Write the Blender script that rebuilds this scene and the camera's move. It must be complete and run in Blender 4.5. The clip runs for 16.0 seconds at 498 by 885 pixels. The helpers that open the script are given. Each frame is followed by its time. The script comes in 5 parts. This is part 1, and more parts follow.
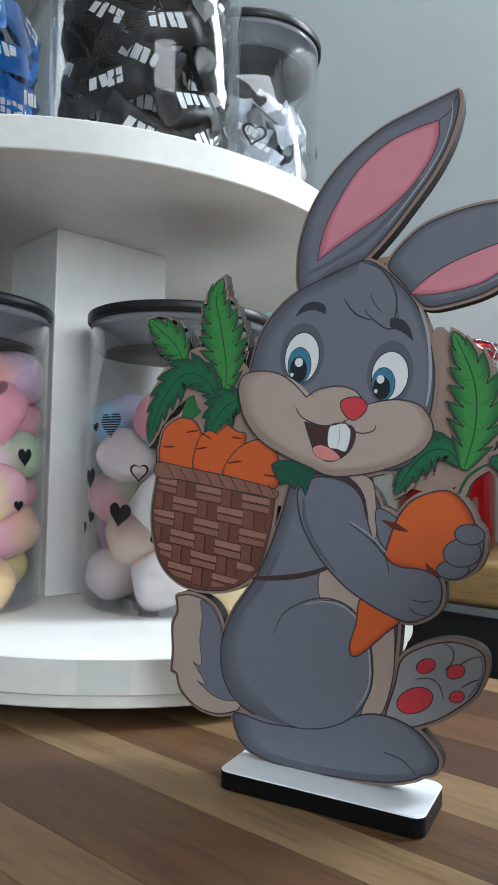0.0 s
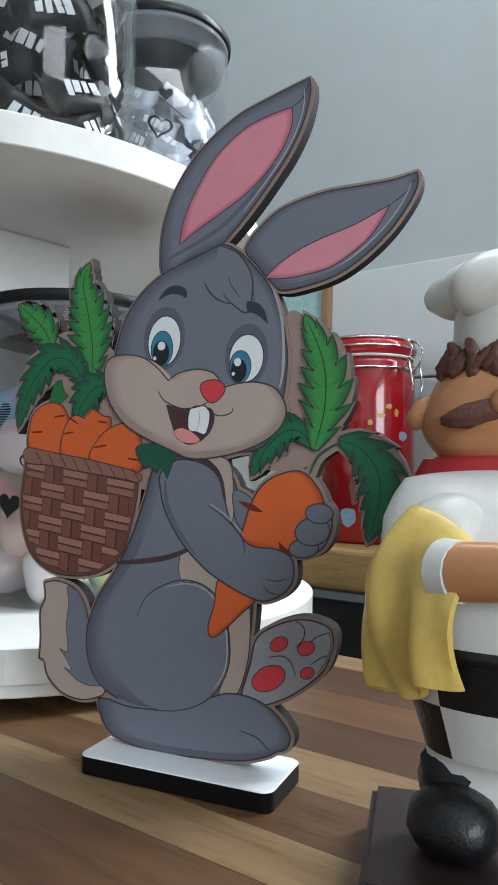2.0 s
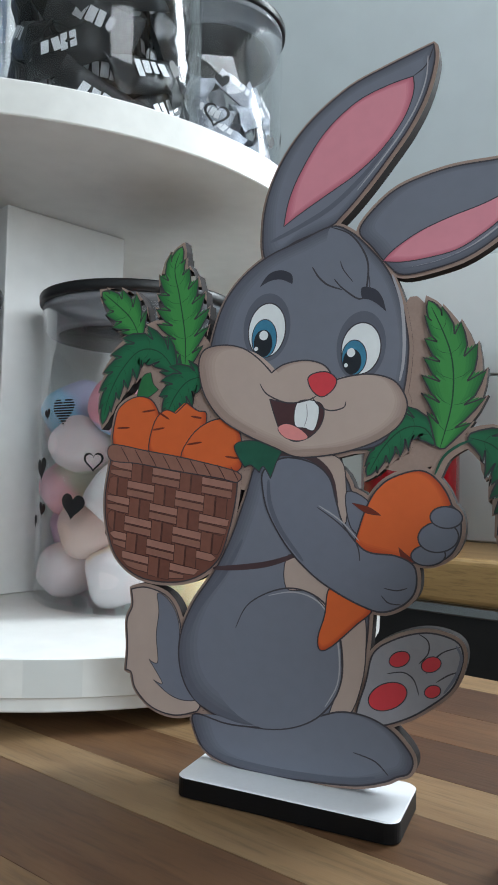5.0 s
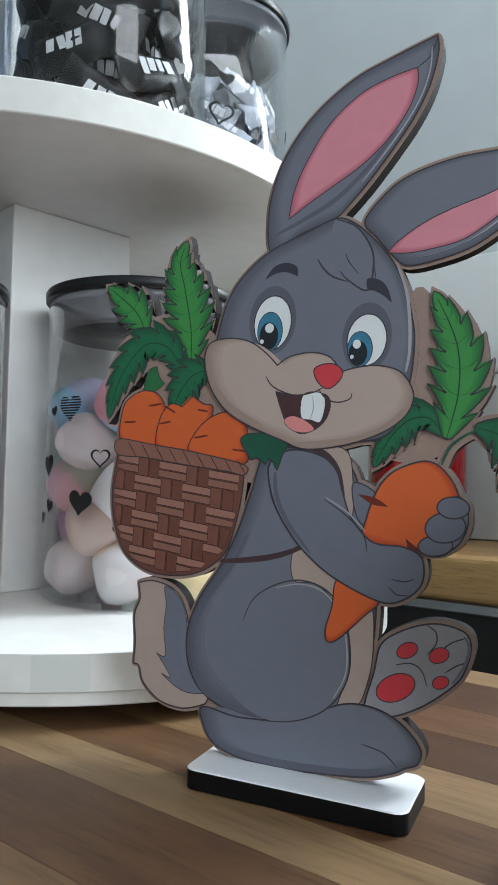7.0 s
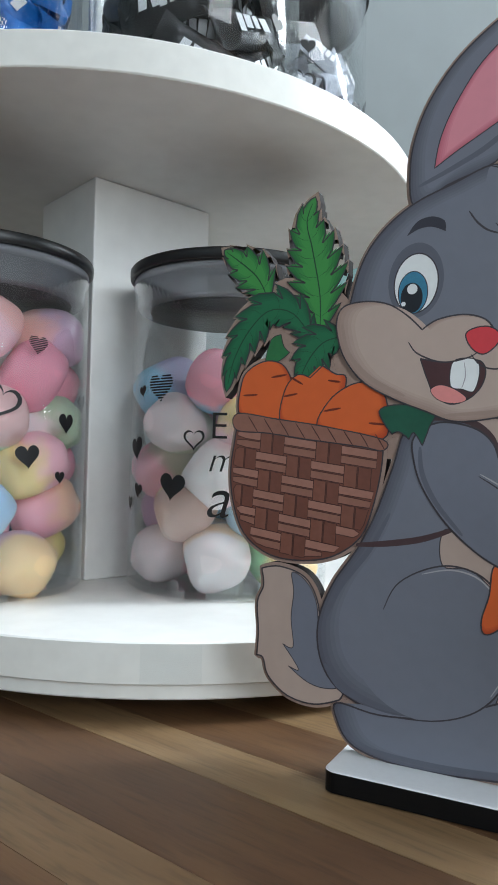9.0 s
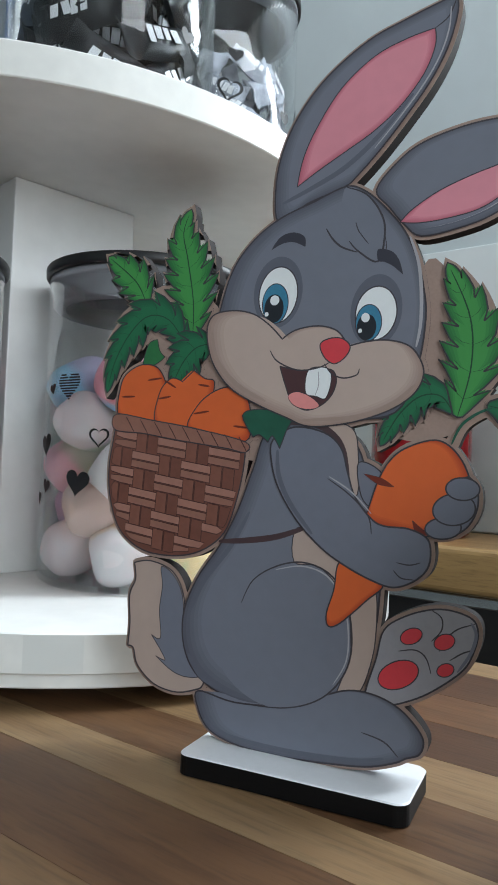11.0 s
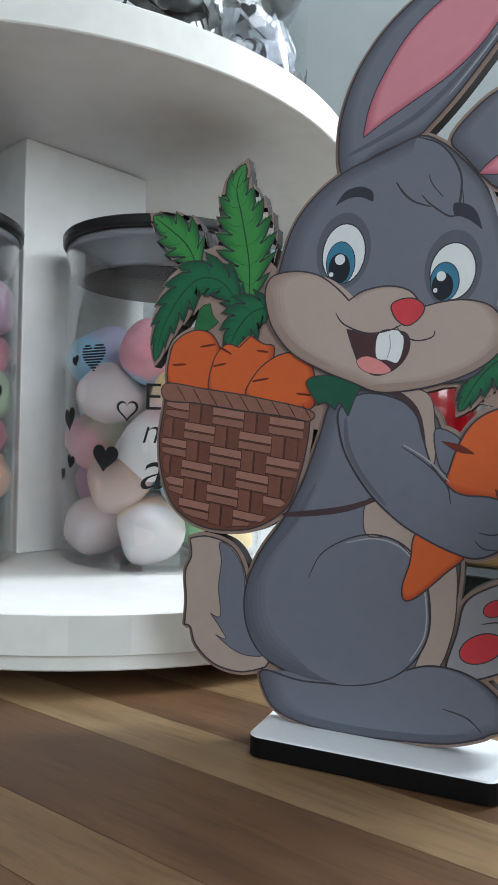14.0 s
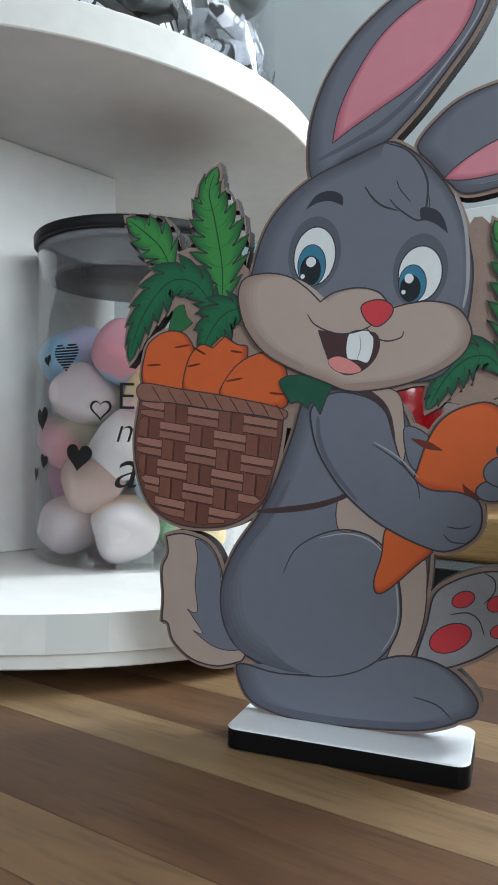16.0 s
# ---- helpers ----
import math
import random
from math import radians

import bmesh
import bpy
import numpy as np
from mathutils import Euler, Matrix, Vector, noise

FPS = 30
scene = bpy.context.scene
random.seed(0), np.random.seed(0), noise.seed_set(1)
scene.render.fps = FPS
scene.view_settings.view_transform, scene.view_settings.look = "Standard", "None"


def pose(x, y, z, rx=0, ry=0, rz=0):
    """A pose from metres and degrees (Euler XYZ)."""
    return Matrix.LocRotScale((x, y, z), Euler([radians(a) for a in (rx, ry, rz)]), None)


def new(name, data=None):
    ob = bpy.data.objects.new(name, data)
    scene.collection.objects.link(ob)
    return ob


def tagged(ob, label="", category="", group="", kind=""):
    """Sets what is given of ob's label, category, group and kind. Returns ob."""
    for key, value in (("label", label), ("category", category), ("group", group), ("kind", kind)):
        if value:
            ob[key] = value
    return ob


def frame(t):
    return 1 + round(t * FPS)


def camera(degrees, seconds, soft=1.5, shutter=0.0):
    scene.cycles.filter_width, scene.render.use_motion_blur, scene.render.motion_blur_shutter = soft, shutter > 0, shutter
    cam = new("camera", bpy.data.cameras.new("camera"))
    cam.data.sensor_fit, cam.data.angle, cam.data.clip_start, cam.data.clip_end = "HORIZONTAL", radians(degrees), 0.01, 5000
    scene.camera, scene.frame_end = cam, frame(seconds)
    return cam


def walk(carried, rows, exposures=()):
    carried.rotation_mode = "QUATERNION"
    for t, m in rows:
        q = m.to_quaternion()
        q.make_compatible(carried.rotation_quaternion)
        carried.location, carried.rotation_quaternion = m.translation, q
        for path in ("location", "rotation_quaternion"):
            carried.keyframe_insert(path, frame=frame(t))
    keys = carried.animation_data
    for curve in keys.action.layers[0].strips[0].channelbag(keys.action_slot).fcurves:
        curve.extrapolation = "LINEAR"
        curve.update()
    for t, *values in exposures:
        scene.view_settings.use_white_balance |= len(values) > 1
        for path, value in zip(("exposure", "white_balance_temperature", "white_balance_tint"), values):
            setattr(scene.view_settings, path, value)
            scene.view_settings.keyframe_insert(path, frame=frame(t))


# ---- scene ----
from mathutils.geometry import tessellate_polygon

cam = camera(38.5, 16.0, soft=1.7)
PATH = [
    (0, 0.15081, -0.23736, 0.11153, 92.247, -1.400, 27.286),
    (0.5, 0.13445, -0.24350, 0.11399, 92.375, -1.282, 28.163),
    (1, 0.15446, -0.23538, 0.10932, 92.486, -1.378, 26.712),
    (1.5, 0.16677, -0.22511, 0.10545, 92.434, -1.156, 25.350),
    (2, 0.18007, -0.22442, 0.10534, 92.497, -1.029, 23.327),
    (2.5, 0.17174, -0.22489, 0.10591, 92.512, -0.919, 22.982),
    (3, 0.16838, -0.22555, 0.10591, 92.544, -0.827, 22.757),
    (3.5, 0.14664, -0.22016, 0.10719, 92.440, -0.912, 23.665),
    (4, 0.13625, -0.22124, 0.10826, 92.499, -0.991, 24.531),
    (4.5, 0.13628, -0.22123, 0.10561, 92.588, -1.334, 24.576),
    (4.7, 0.14092, -0.22088, 0.10481, 92.569, -1.375, 24.246),
    (6.8, 0.14588, -0.21938, 0.10236, 92.574, -1.047, 24.583),
    (7, 0.14292, -0.22035, 0.10096, 92.719, -1.090, 24.788),
    (7.5, 0.13393, -0.21523, 0.10084, 92.490, -0.893, 25.187),
    (8, 0.11522, -0.21749, 0.10059, 92.398, -0.572, 26.551),
    (8.2, 0.10363, -0.21810, 0.09858, 92.273, -0.572, 27.678),
    (10.3, 0.12665, -0.21198, 0.09364, 92.148, -2.384, 26.412),
    (10.5, 0.13265, -0.21388, 0.09585, 92.464, -2.444, 26.173),
    (11, 0.13951, -0.21210, 0.09628, 92.075, -2.223, 24.949),
    (11.5, 0.15700, -0.20732, 0.09432, 92.260, -2.184, 22.456),
    (12, 0.16015, -0.20354, 0.09447, 91.319, -1.627, 22.343),
    (12.5, 0.15399, -0.20420, 0.09404, 90.905, -1.434, 21.613),
    (13, 0.15915, -0.20174, 0.08640, 91.271, -1.523, 20.867),
    (13.5, 0.13203, -0.20898, 0.09437, 90.236, -1.052, 22.285),
    (14, 0.11027, -0.21253, 0.09352, 90.203, -1.337, 23.290),
    (14.5, 0.12213, -0.20823, 0.08966, 89.918, -1.681, 21.817),
    (15, 0.13376, -0.20685, 0.08780, 89.910, -1.425, 20.213),
    (15.5, 0.12393, -0.21508, 0.09474, 90.130, -0.948, 20.664),
    (16, 0.11062, -0.21741, 0.09413, 89.974, -0.772, 20.871),
]
walk(cam, [(t, pose(x, y, z, rx, ry, rz)) for t, x, y, z, rx, ry, rz in PATH])
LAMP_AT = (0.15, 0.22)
BASE = (0.0265, 0.0988, -0.0150, 0.0150, 0.0066, 0.004)
CHEF = (0.179, -0.026, 0.0, 0, 0, 10)
PIC_U, PIC_Z = -0.235, (0.30, 0.40)
# ---- light ----
EXPOSURE = -0.6
scene.view_settings.exposure = EXPOSURE
world = bpy.data.worlds.new("world")
scene.world = world
world.use_nodes = True
wn = world.node_tree.nodes
sky = wn.new("ShaderNodeTexSky")
sky.sky_type, sky.sun_disc = "NISHITA", False
sky.sun_elevation, sky.sun_rotation = radians(35), radians(60)
wn["Background"].inputs[1].default_value = 0.1
world.node_tree.links.new(sky.outputs[0], wn["Background"].inputs[0])


def area_lamp(name, m, sx, sy, watts, colour):
    d = bpy.data.lights.new(name, "AREA")
    d.shape, d.size, d.size_y, d.energy, d.color = "RECTANGLE", sx, sy, watts, colour
    ob = new(name, d)
    ob.matrix_world = m
    return ob


RF0 = pose(0, 0, 0, 0, 0, -12.0)
# daylight standing in the tall window, and an unseen ceiling lamp assumed overhead
area_lamp("window_light", RF0 @ pose(0.46, 0.715, 0.905, -90, 0, 0), 0.26, 0.98, 38, (0.84, 0.94, 1.0))
# extra light from the right, added to brighten the stand and sign
area_lamp("side_window_light", RF0 @ pose(2.05, -0.85, 0.7, 90, 0, 90), 1.0, 1.1, 46, (0.86, 0.94, 1.0))
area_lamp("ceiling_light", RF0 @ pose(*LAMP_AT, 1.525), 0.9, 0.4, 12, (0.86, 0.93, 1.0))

# ---- materials ----


def srgb(r, g, b):
    return [((c / 255 + 0.055) / 1.055) ** 2.4 if c > 10 else c / 255 / 12.92 for c in (r, g, b)] + [1]


def material(name, rgb, rough=0.5, metal=0.0, vary=0.12, scale=60.0, bump=0.0, island=0.0, coat=0.0, spec=0.5):
    """A painted or moulded surface: colour with mottling at two scales, fine bump, and a shift from object to object."""
    m = bpy.data.materials.new(name)
    m.use_nodes = True
    n, l = m.node_tree.nodes, m.node_tree.links
    b = n["Principled BSDF"]
    b.inputs["Roughness"].default_value, b.inputs["Metallic"].default_value = rough, metal
    b.inputs["Coat Weight"].default_value = coat
    b.inputs["Specular IOR Level"].default_value = spec
    co = n.new("ShaderNodeTexCoord")
    n1, n2 = n.new("ShaderNodeTexNoise"), n.new("ShaderNodeTexNoise")
    n1.inputs["Scale"].default_value, n2.inputs["Scale"].default_value = scale, scale * 9
    n1.inputs["Detail"].default_value = 4
    for k in (n1, n2):
        l.new(co.outputs["Object"], k.inputs["Vector"])
    add = n.new("ShaderNodeMath")
    add.operation = "ADD"
    l.new(n1.outputs[0], add.inputs[0]), l.new(n2.outputs[0], add.inputs[1])
    last = add
    if island:
        info, mul = n.new("ShaderNodeObjectInfo"), n.new("ShaderNodeMath")
        mul.operation = "MULTIPLY_ADD"
        mul.inputs[1].default_value = island
        l.new(info.outputs["Random"], mul.inputs[0]), l.new(add.outputs[0], mul.inputs[2])
        last = mul
    ramp = n.new("ShaderNodeMapRange")
    ramp.inputs[1].default_value, ramp.inputs[2].default_value = 0.6, 1.4 + island
    ramp.inputs[3].default_value, ramp.inputs[4].default_value = 1 - vary, 1 + vary
    l.new(last.outputs[0], ramp.inputs[0])
    mix = n.new("ShaderNodeVectorMath")
    mix.operation = "SCALE"
    mix.inputs[0].default_value = srgb(*rgb)[:3]
    l.new(ramp.outputs[0], mix.inputs["Scale"]), l.new(mix.outputs[0], b.inputs["Base Color"])
    if bump:
        bp = n.new("ShaderNodeBump")
        bp.inputs["Strength"].default_value, bp.inputs["Distance"].default_value = bump, 0.001
        l.new(n2.outputs[0], bp.inputs["Height"]), l.new(bp.outputs[0], b.inputs["Normal"])
    return m


def wood(name, light, mid, dark, rough=0.42, spread=1.0):
    """Wood grain that runs along the object's x, toned from stave to stave."""
    m = bpy.data.materials.new(name)
    m.use_nodes = True
    n, l = m.node_tree.nodes, m.node_tree.links
    b = n["Principled BSDF"]
    b.inputs["Roughness"].default_value = rough
    co, mp, info = n.new("ShaderNodeTexCoord"), n.new("ShaderNodeMapping"), n.new("ShaderNodeObjectInfo")
    mp.inputs["Scale"].default_value = (6, 55, 55)
    l.new(co.outputs["Object"], mp.inputs[0])
    off = n.new("ShaderNodeVectorMath")
    off.operation = "MULTIPLY_ADD"
    comb = n.new("ShaderNodeCombineXYZ")
    for i in range(3):
        l.new(info.outputs["Random"], comb.inputs[i])
    off.inputs[1].default_value = (37, 61, 13)
    l.new(comb.outputs[0], off.inputs[0]), l.new(mp.outputs[0], off.inputs[2])
    g1, g2 = n.new("ShaderNodeTexNoise"), n.new("ShaderNodeTexNoise")
    g1.inputs["Scale"].default_value, g1.inputs["Detail"].default_value, g1.inputs["Distortion"].default_value = 0.8, 6, 1.6
    g2.inputs["Scale"].default_value, g2.inputs["Detail"].default_value = 11.0, 3
    l.new(off.outputs[0], g1.inputs["Vector"]), l.new(off.outputs[0], g2.inputs["Vector"])
    mul = n.new("ShaderNodeMath")
    mul.operation = "MULTIPLY_ADD"
    mul.inputs[1].default_value = spread
    l.new(info.outputs["Random"], mul.inputs[0])
    gr = n.new("ShaderNodeMapRange")
    gr.inputs[1].default_value, gr.inputs[2].default_value, gr.inputs[3].default_value, gr.inputs[4].default_value = 0.3, 0.7, -0.22, 0.22
    l.new(g1.outputs[0], gr.inputs[0]), l.new(gr.outputs[0], mul.inputs[2])
    ramp = n.new("ShaderNodeValToRGB")
    e = ramp.color_ramp.elements
    e[0].position, e[0].color, e[1].position, e[1].color = 0.0, srgb(*dark), 1.0, srgb(*light)
    e.new(0.5).color = srgb(*mid)
    l.new(mul.outputs[0], ramp.inputs[0])
    pore = n.new("ShaderNodeMapRange")
    pore.inputs[1].default_value, pore.inputs[2].default_value, pore.inputs[3].default_value, pore.inputs[4].default_value = 0.3, 0.5, 0.72, 1.0
    l.new(g2.outputs[0], pore.inputs[0])
    sc = n.new("ShaderNodeVectorMath")
    sc.operation = "SCALE"
    l.new(ramp.outputs[0], sc.inputs[0]), l.new(pore.outputs[0], sc.inputs["Scale"]), l.new(sc.outputs[0], b.inputs["Base Color"])
    bp = n.new("ShaderNodeBump")
    bp.inputs["Strength"].default_value, bp.inputs["Distance"].default_value = 0.15, 0.0006
    l.new(g2.outputs[0], bp.inputs["Height"]), l.new(bp.outputs[0], b.inputs["Normal"])
    return m


def clear(name, tint, gloss=1.0, base=0.034, milk=0.0):
    """Thin clear plastic: it lets light straight through and mirrors at a slant."""
    m = bpy.data.materials.new(name)
    m.use_nodes = True
    n, l = m.node_tree.nodes, m.node_tree.links
    n.remove(n["Principled BSDF"])
    t, g, mix, fr, pw, ma = (n.new("ShaderNode" + k) for k in ("BsdfTransparent", "BsdfGlossy", "MixShader", "LayerWeight", "Math", "Math"))
    fr.inputs[0].default_value = 0.5
    pw.operation, pw.inputs[1].default_value = "POWER", 4.0
    ma.operation, ma.inputs[1].default_value, ma.inputs[2].default_value = "MULTIPLY_ADD", 0.55, base
    l.new(fr.outputs["Facing"], pw.inputs[0]), l.new(pw.outputs[0], ma.inputs[0])
    t.inputs[0].default_value = (*tint, 1)
    g.inputs["Roughness"].default_value = 0.04
    g.inputs[0].default_value = (gloss, gloss, gloss, 1)
    l.new(ma.outputs[0], mix.inputs[0]), l.new(t.outputs[0], mix.inputs[1]), l.new(g.outputs[0], mix.inputs[2])
    last = mix
    if milk:
        d, last = n.new("ShaderNodeBsdfDiffuse"), n.new("ShaderNodeMixShader")
        d.inputs[0].default_value, last.inputs[0].default_value = (0.30, 0.31, 0.34, 1), milk
        l.new(mix.outputs[0], last.inputs[1]), l.new(d.outputs[0], last.inputs[2])
    l.new(last.outputs[0], n["Material Output"].inputs[0])
    return m


def pastel(name):
    """Soft sugar foam in drifting pastel bands."""
    m = material(name, (240, 225, 225), 0.75, vary=0.05)
    n, l = m.node_tree.nodes, m.node_tree.links
    co, info, sep, mix = n.new("ShaderNodeTexCoord"), n.new("ShaderNodeObjectInfo"), n.new("ShaderNodeSeparateXYZ"), n.new("ShaderNodeMix")
    mix.data_type = "RGBA"
    tones = ((254, 160, 184), (255, 250, 250), (146, 214, 248), (252, 170, 188), (253, 238, 150), (251, 176, 196), (160, 230, 180), (251, 164, 184), (254, 248, 248))
    for k, socket in ((1.0, 6), (7.31, 7)):
        mul, fr, ramp = n.new("ShaderNodeMath"), n.new("ShaderNodeMath"), n.new("ShaderNodeValToRGB")
        mul.operation, mul.inputs[1].default_value, fr.operation = "MULTIPLY", k, "FRACT"
        l.new(info.outputs["Random"], mul.inputs[0]), l.new(mul.outputs[0], fr.inputs[0]), l.new(fr.outputs[0], ramp.inputs[0])
        e = ramp.color_ramp.elements
        e[0].color, e[1].color = srgb(*tones[0]), srgb(*tones[-1])
        for i, c in enumerate(tones[1:-1]):
            e.new((i + 1) / (len(tones) - 1)).color = srgb(*c)
        l.new(ramp.outputs[0], mix.inputs[socket])
    nz, add, mr = n.new("ShaderNodeTexNoise"), n.new("ShaderNodeMath"), n.new("ShaderNodeMapRange")
    nz.inputs["Scale"].default_value = 60
    add.operation, add.inputs[1].default_value = "MULTIPLY_ADD", 0.03
    l.new(co.outputs["Object"], nz.inputs["Vector"]), l.new(co.outputs["Object"], sep.inputs[0])
    l.new(nz.outputs[0], add.inputs[0]), l.new(sep.outputs["Z"], add.inputs[2]), l.new(add.outputs[0], mr.inputs[0])
    mr.interpolation_type = "SMOOTHSTEP"
    mr.inputs[1].default_value, mr.inputs[2].default_value = 0.009, 0.022
    l.new(mr.outputs[0], mix.inputs[0])
    l.new(mix.outputs[2], n["Principled BSDF"].inputs["Base Color"])
    n["Principled BSDF"].inputs["Subsurface Weight"].default_value = 0.6
    n["Principled BSDF"].inputs["Subsurface Radius"].default_value = (0.014, 0.011, 0.011)
    return m


M = {
    "fur": material("printed_grey", (112, 116, 130), 0.5, vary=0.05, scale=25),
    "fur_dark": material("printed_dark_grey", (92, 95, 108), 0.5, vary=0.05),
    "fur_light": material("printed_pale_grey", (168, 166, 172), 0.5, vary=0.04),
    "sole": material("printed_light_grey", (152, 150, 156), 0.5, vary=0.05),
    "pink": material("printed_pink", (205, 122, 138), 0.5, vary=0.05, scale=20),
    "beige": material("printed_beige", (178, 158, 148), 0.5, vary=0.05, scale=20),
    "beige_dark": material("printed_dark_beige", (158, 136, 126), 0.5, vary=0.05),
    "leaf": material("printed_green", (38, 110, 62), 0.5, vary=0.22, scale=40),
    "leaf_vein": material("printed_green_vein", (20, 66, 44), 0.5, vary=0.1),
    "leaf_dark": material("printed_dark_green", (24, 86, 66), 0.5, vary=0.15, scale=40),
    "carrot": material("printed_orange", (212, 98, 34), 0.5, vary=0.12, scale=30),
    "carrot_dark": material("printed_dark_orange", (110, 38, 20), 0.5, vary=0.1),
    "wicker": material("printed_brown", (112, 68, 56), 0.5, vary=0.1),
    "wicker_mid": material("printed_mid_brown", (124, 78, 64), 0.5, vary=0.1),
    "wicker_light": material("printed_pale_brown", (158, 112, 98), 0.5, vary=0.1),
    "wicker_dark": material("printed_dark_brown", (74, 42, 38), 0.5, vary=0.1),
    "rim": material("printed_rim_brown", (142, 98, 84), 0.5, vary=0.1),
    "strap": material("printed_strap_brown", (72, 52, 56), 0.5, vary=0.08),
    "red": material("printed_red", (212, 62, 72), 0.45, vary=0.05),
    "white": material("printed_white", (232, 236, 238), 0.45, vary=0.03),
    "blue": material("printed_blue", (58, 128, 160), 0.45, vary=0.15, scale=200),
    "black": material("printed_black", (22, 28, 38), 0.45, vary=0.1),
    "brow": material("printed_brow", (52, 52, 64), 0.5, vary=0.05),
    "mouth": material("printed_mouth", (74, 44, 48), 0.5, vary=0.05),
    "tongue": material("printed_tongue", (226, 142, 140), 0.5, vary=0.05),
    "ink": material("printed_outline", (58, 53, 60), 0.5, vary=0.08),
    "board": material("mdf_face", (158, 134, 123), 0.55, vary=0.1, scale=120),
    "burnt": material("laser_burnt_edge", (40, 35, 35), 0.8, vary=0.35, scale=250, spec=0.2),
    "mdf": material("bare_mdf", (150, 118, 88), 0.7, vary=0.1),
    "gloss_white": material("white_laminate", (228, 230, 232), 0.28, vary=0.03, scale=12, bump=0.03),
    "base_white": material("white_coated_top", (226, 228, 232), 0.35, vary=0.03),
    "base_black": material("black_base_edge", (7, 7, 9), 0.5, vary=0.3, spec=0.25),
    "white_board": material("white_painted_shelf", (238, 238, 236), 0.4, vary=0.05, scale=9, bump=0.05),
    "edge_band": material("edge_banding", (226, 226, 222), 0.3, vary=0.06, scale=14, bump=0.06),
    "wall": material("painted_wall", (180, 188, 190), 0.6, vary=0.04, scale=3, bump=0.06),
    "tile": material("pale_wall_panel", (208, 216, 216), 0.3, vary=0.03, scale=5, bump=0.03),
    "joint": material("panel_joint", (176, 180, 180), 0.8, vary=0.1),
    "ceiling": material("ceiling_paint", (225, 225, 222), 0.8, vary=0.03, scale=3),
    "floor": material("dark_floor", (92, 84, 78), 0.5, vary=0.15, scale=6),
    "cabinet": material("dark_cabinet_front", (30, 27, 26), 0.35, vary=0.2, scale=10),
    "steel": material("brushed_steel", (190, 190, 190), 0.25, metal=1.0, vary=0.08, scale=80),
    "chrome": material("bright_wire", (215, 215, 218), 0.12, metal=1.0, vary=0.05),
    "lid_black": material("black_lid_rim", (14, 15, 18), 0.4, vary=0.2),
    "lid_grey": material("lid_plug_underside", (26, 26, 29), 0.45, vary=0.1),
    "decal": material("black_vinyl_decal", (16, 16, 20), 0.5, vary=0.2),
    "red_glaze": material("red_glazed_ceramic", (150, 20, 28), 0.15, vary=0.18, scale=20, coat=0.6),
    "red_plastic": material("red_enamel_lid", (176, 22, 36), 0.2, vary=0.12, coat=0.4),
    "glaze_white": material("white_glazed_ceramic", (216, 216, 212), 0.35, vary=0.06, scale=40, coat=0.1, bump=0.05),
    "skin": material("tan_glazed_ceramic", (190, 132, 90), 0.35, vary=0.08, scale=40, coat=0.2),
    "towel": material("yellow_glazed_cloth", (222, 190, 104), 0.45, vary=0.1, scale=45, coat=0.2, bump=0.1),
    "black_glaze": material("black_glazed_ceramic", (14, 14, 18), 0.42, vary=0.4, scale=90, coat=0.12, bump=0.3),
    "scarf": material("red_glazed_scarf", (176, 24, 36), 0.3, vary=0.12, scale=50, coat=0.3),
    "hair": material("brown_glazed_hair", (92, 54, 42), 0.4, vary=0.3, scale=90, bump=0.3),
    "plinth": material("dark_brown_plinth", (46, 35, 34), 0.4, vary=0.25, scale=40, bump=0.1),
    "wrap_black": material("black_candy_foil", (9, 10, 15), 0.38, vary=0.5, scale=60, bump=0.12, island=0.6, spec=0.3),
    "wrap_silver": material("silver_candy_foil", (176, 180, 190), 0.25, metal=0.2, vary=0.7, scale=110, bump=0.6, island=0.8),
    "wrap_blue": material("blue_candy_foil", (14, 112, 196), 0.2, metal=0.2, vary=0.5, scale=90, bump=0.5, island=0.5, coat=0.3),
    "wrap_mark": material("white_wrapper_print", (225, 225, 228), 0.4, vary=0.1),
    "pale_teal": material("pale_teal_glass", (170, 208, 208), 0.08, vary=0.2, scale=30, coat=0.5),
    "gold": material("gold_transfer", (190, 150, 70), 0.35, vary=0.15),
    "grey_blue": material("blue_grey_transfer", (120, 150, 165), 0.35, vary=0.2),
    "marsh": pastel("pastel_marshmallow"),
    "clear": clear("clear_acrylic", (0.95, 0.96, 0.965)),
    "smoke": clear("smoky_lid_plastic", (0.72, 0.73, 0.76), base=0.04, milk=0.5),
    "butcher": wood("butcher_block", (112, 82, 54), (88, 61, 40), (64, 42, 27), spread=1.0),
    "butcher_light": wood("butcher_block_pale", (136, 110, 79), (113, 87, 60), (88, 64, 43), spread=0.9),
    "butcher_dark": wood("butcher_block_dark", (96, 69, 47), (77, 53, 35), (56, 37, 25), spread=0.9),
    "ledge": wood("honey_wood", (186, 156, 108), (162, 130, 84), (128, 98, 60), spread=0.5),
}

# printed tones that pass softly into one another
RAMP = {"leaf": ((26, 100, 50), (70, 154, 74)), "leaf_dark": ((14, 80, 54), (28, 112, 72)), "fur": ((86, 88, 100), (114, 118, 131)), "pink": ((188, 98, 116), (218, 140, 154)), "beige": ((156, 132, 122), (186, 166, 156)), "carrot": ((178, 66, 28), (214, 98, 44))}
for key, (c0, c1) in RAMP.items():
    for i in range(6):
        M[f"{key}_{i}"] = material(f"printed_{key}_tone", [a + (b - a) * i / 5 for a, b in zip(c0, c1)], 0.5, vary=0.04, scale=25)

# ---- mesh tools ----


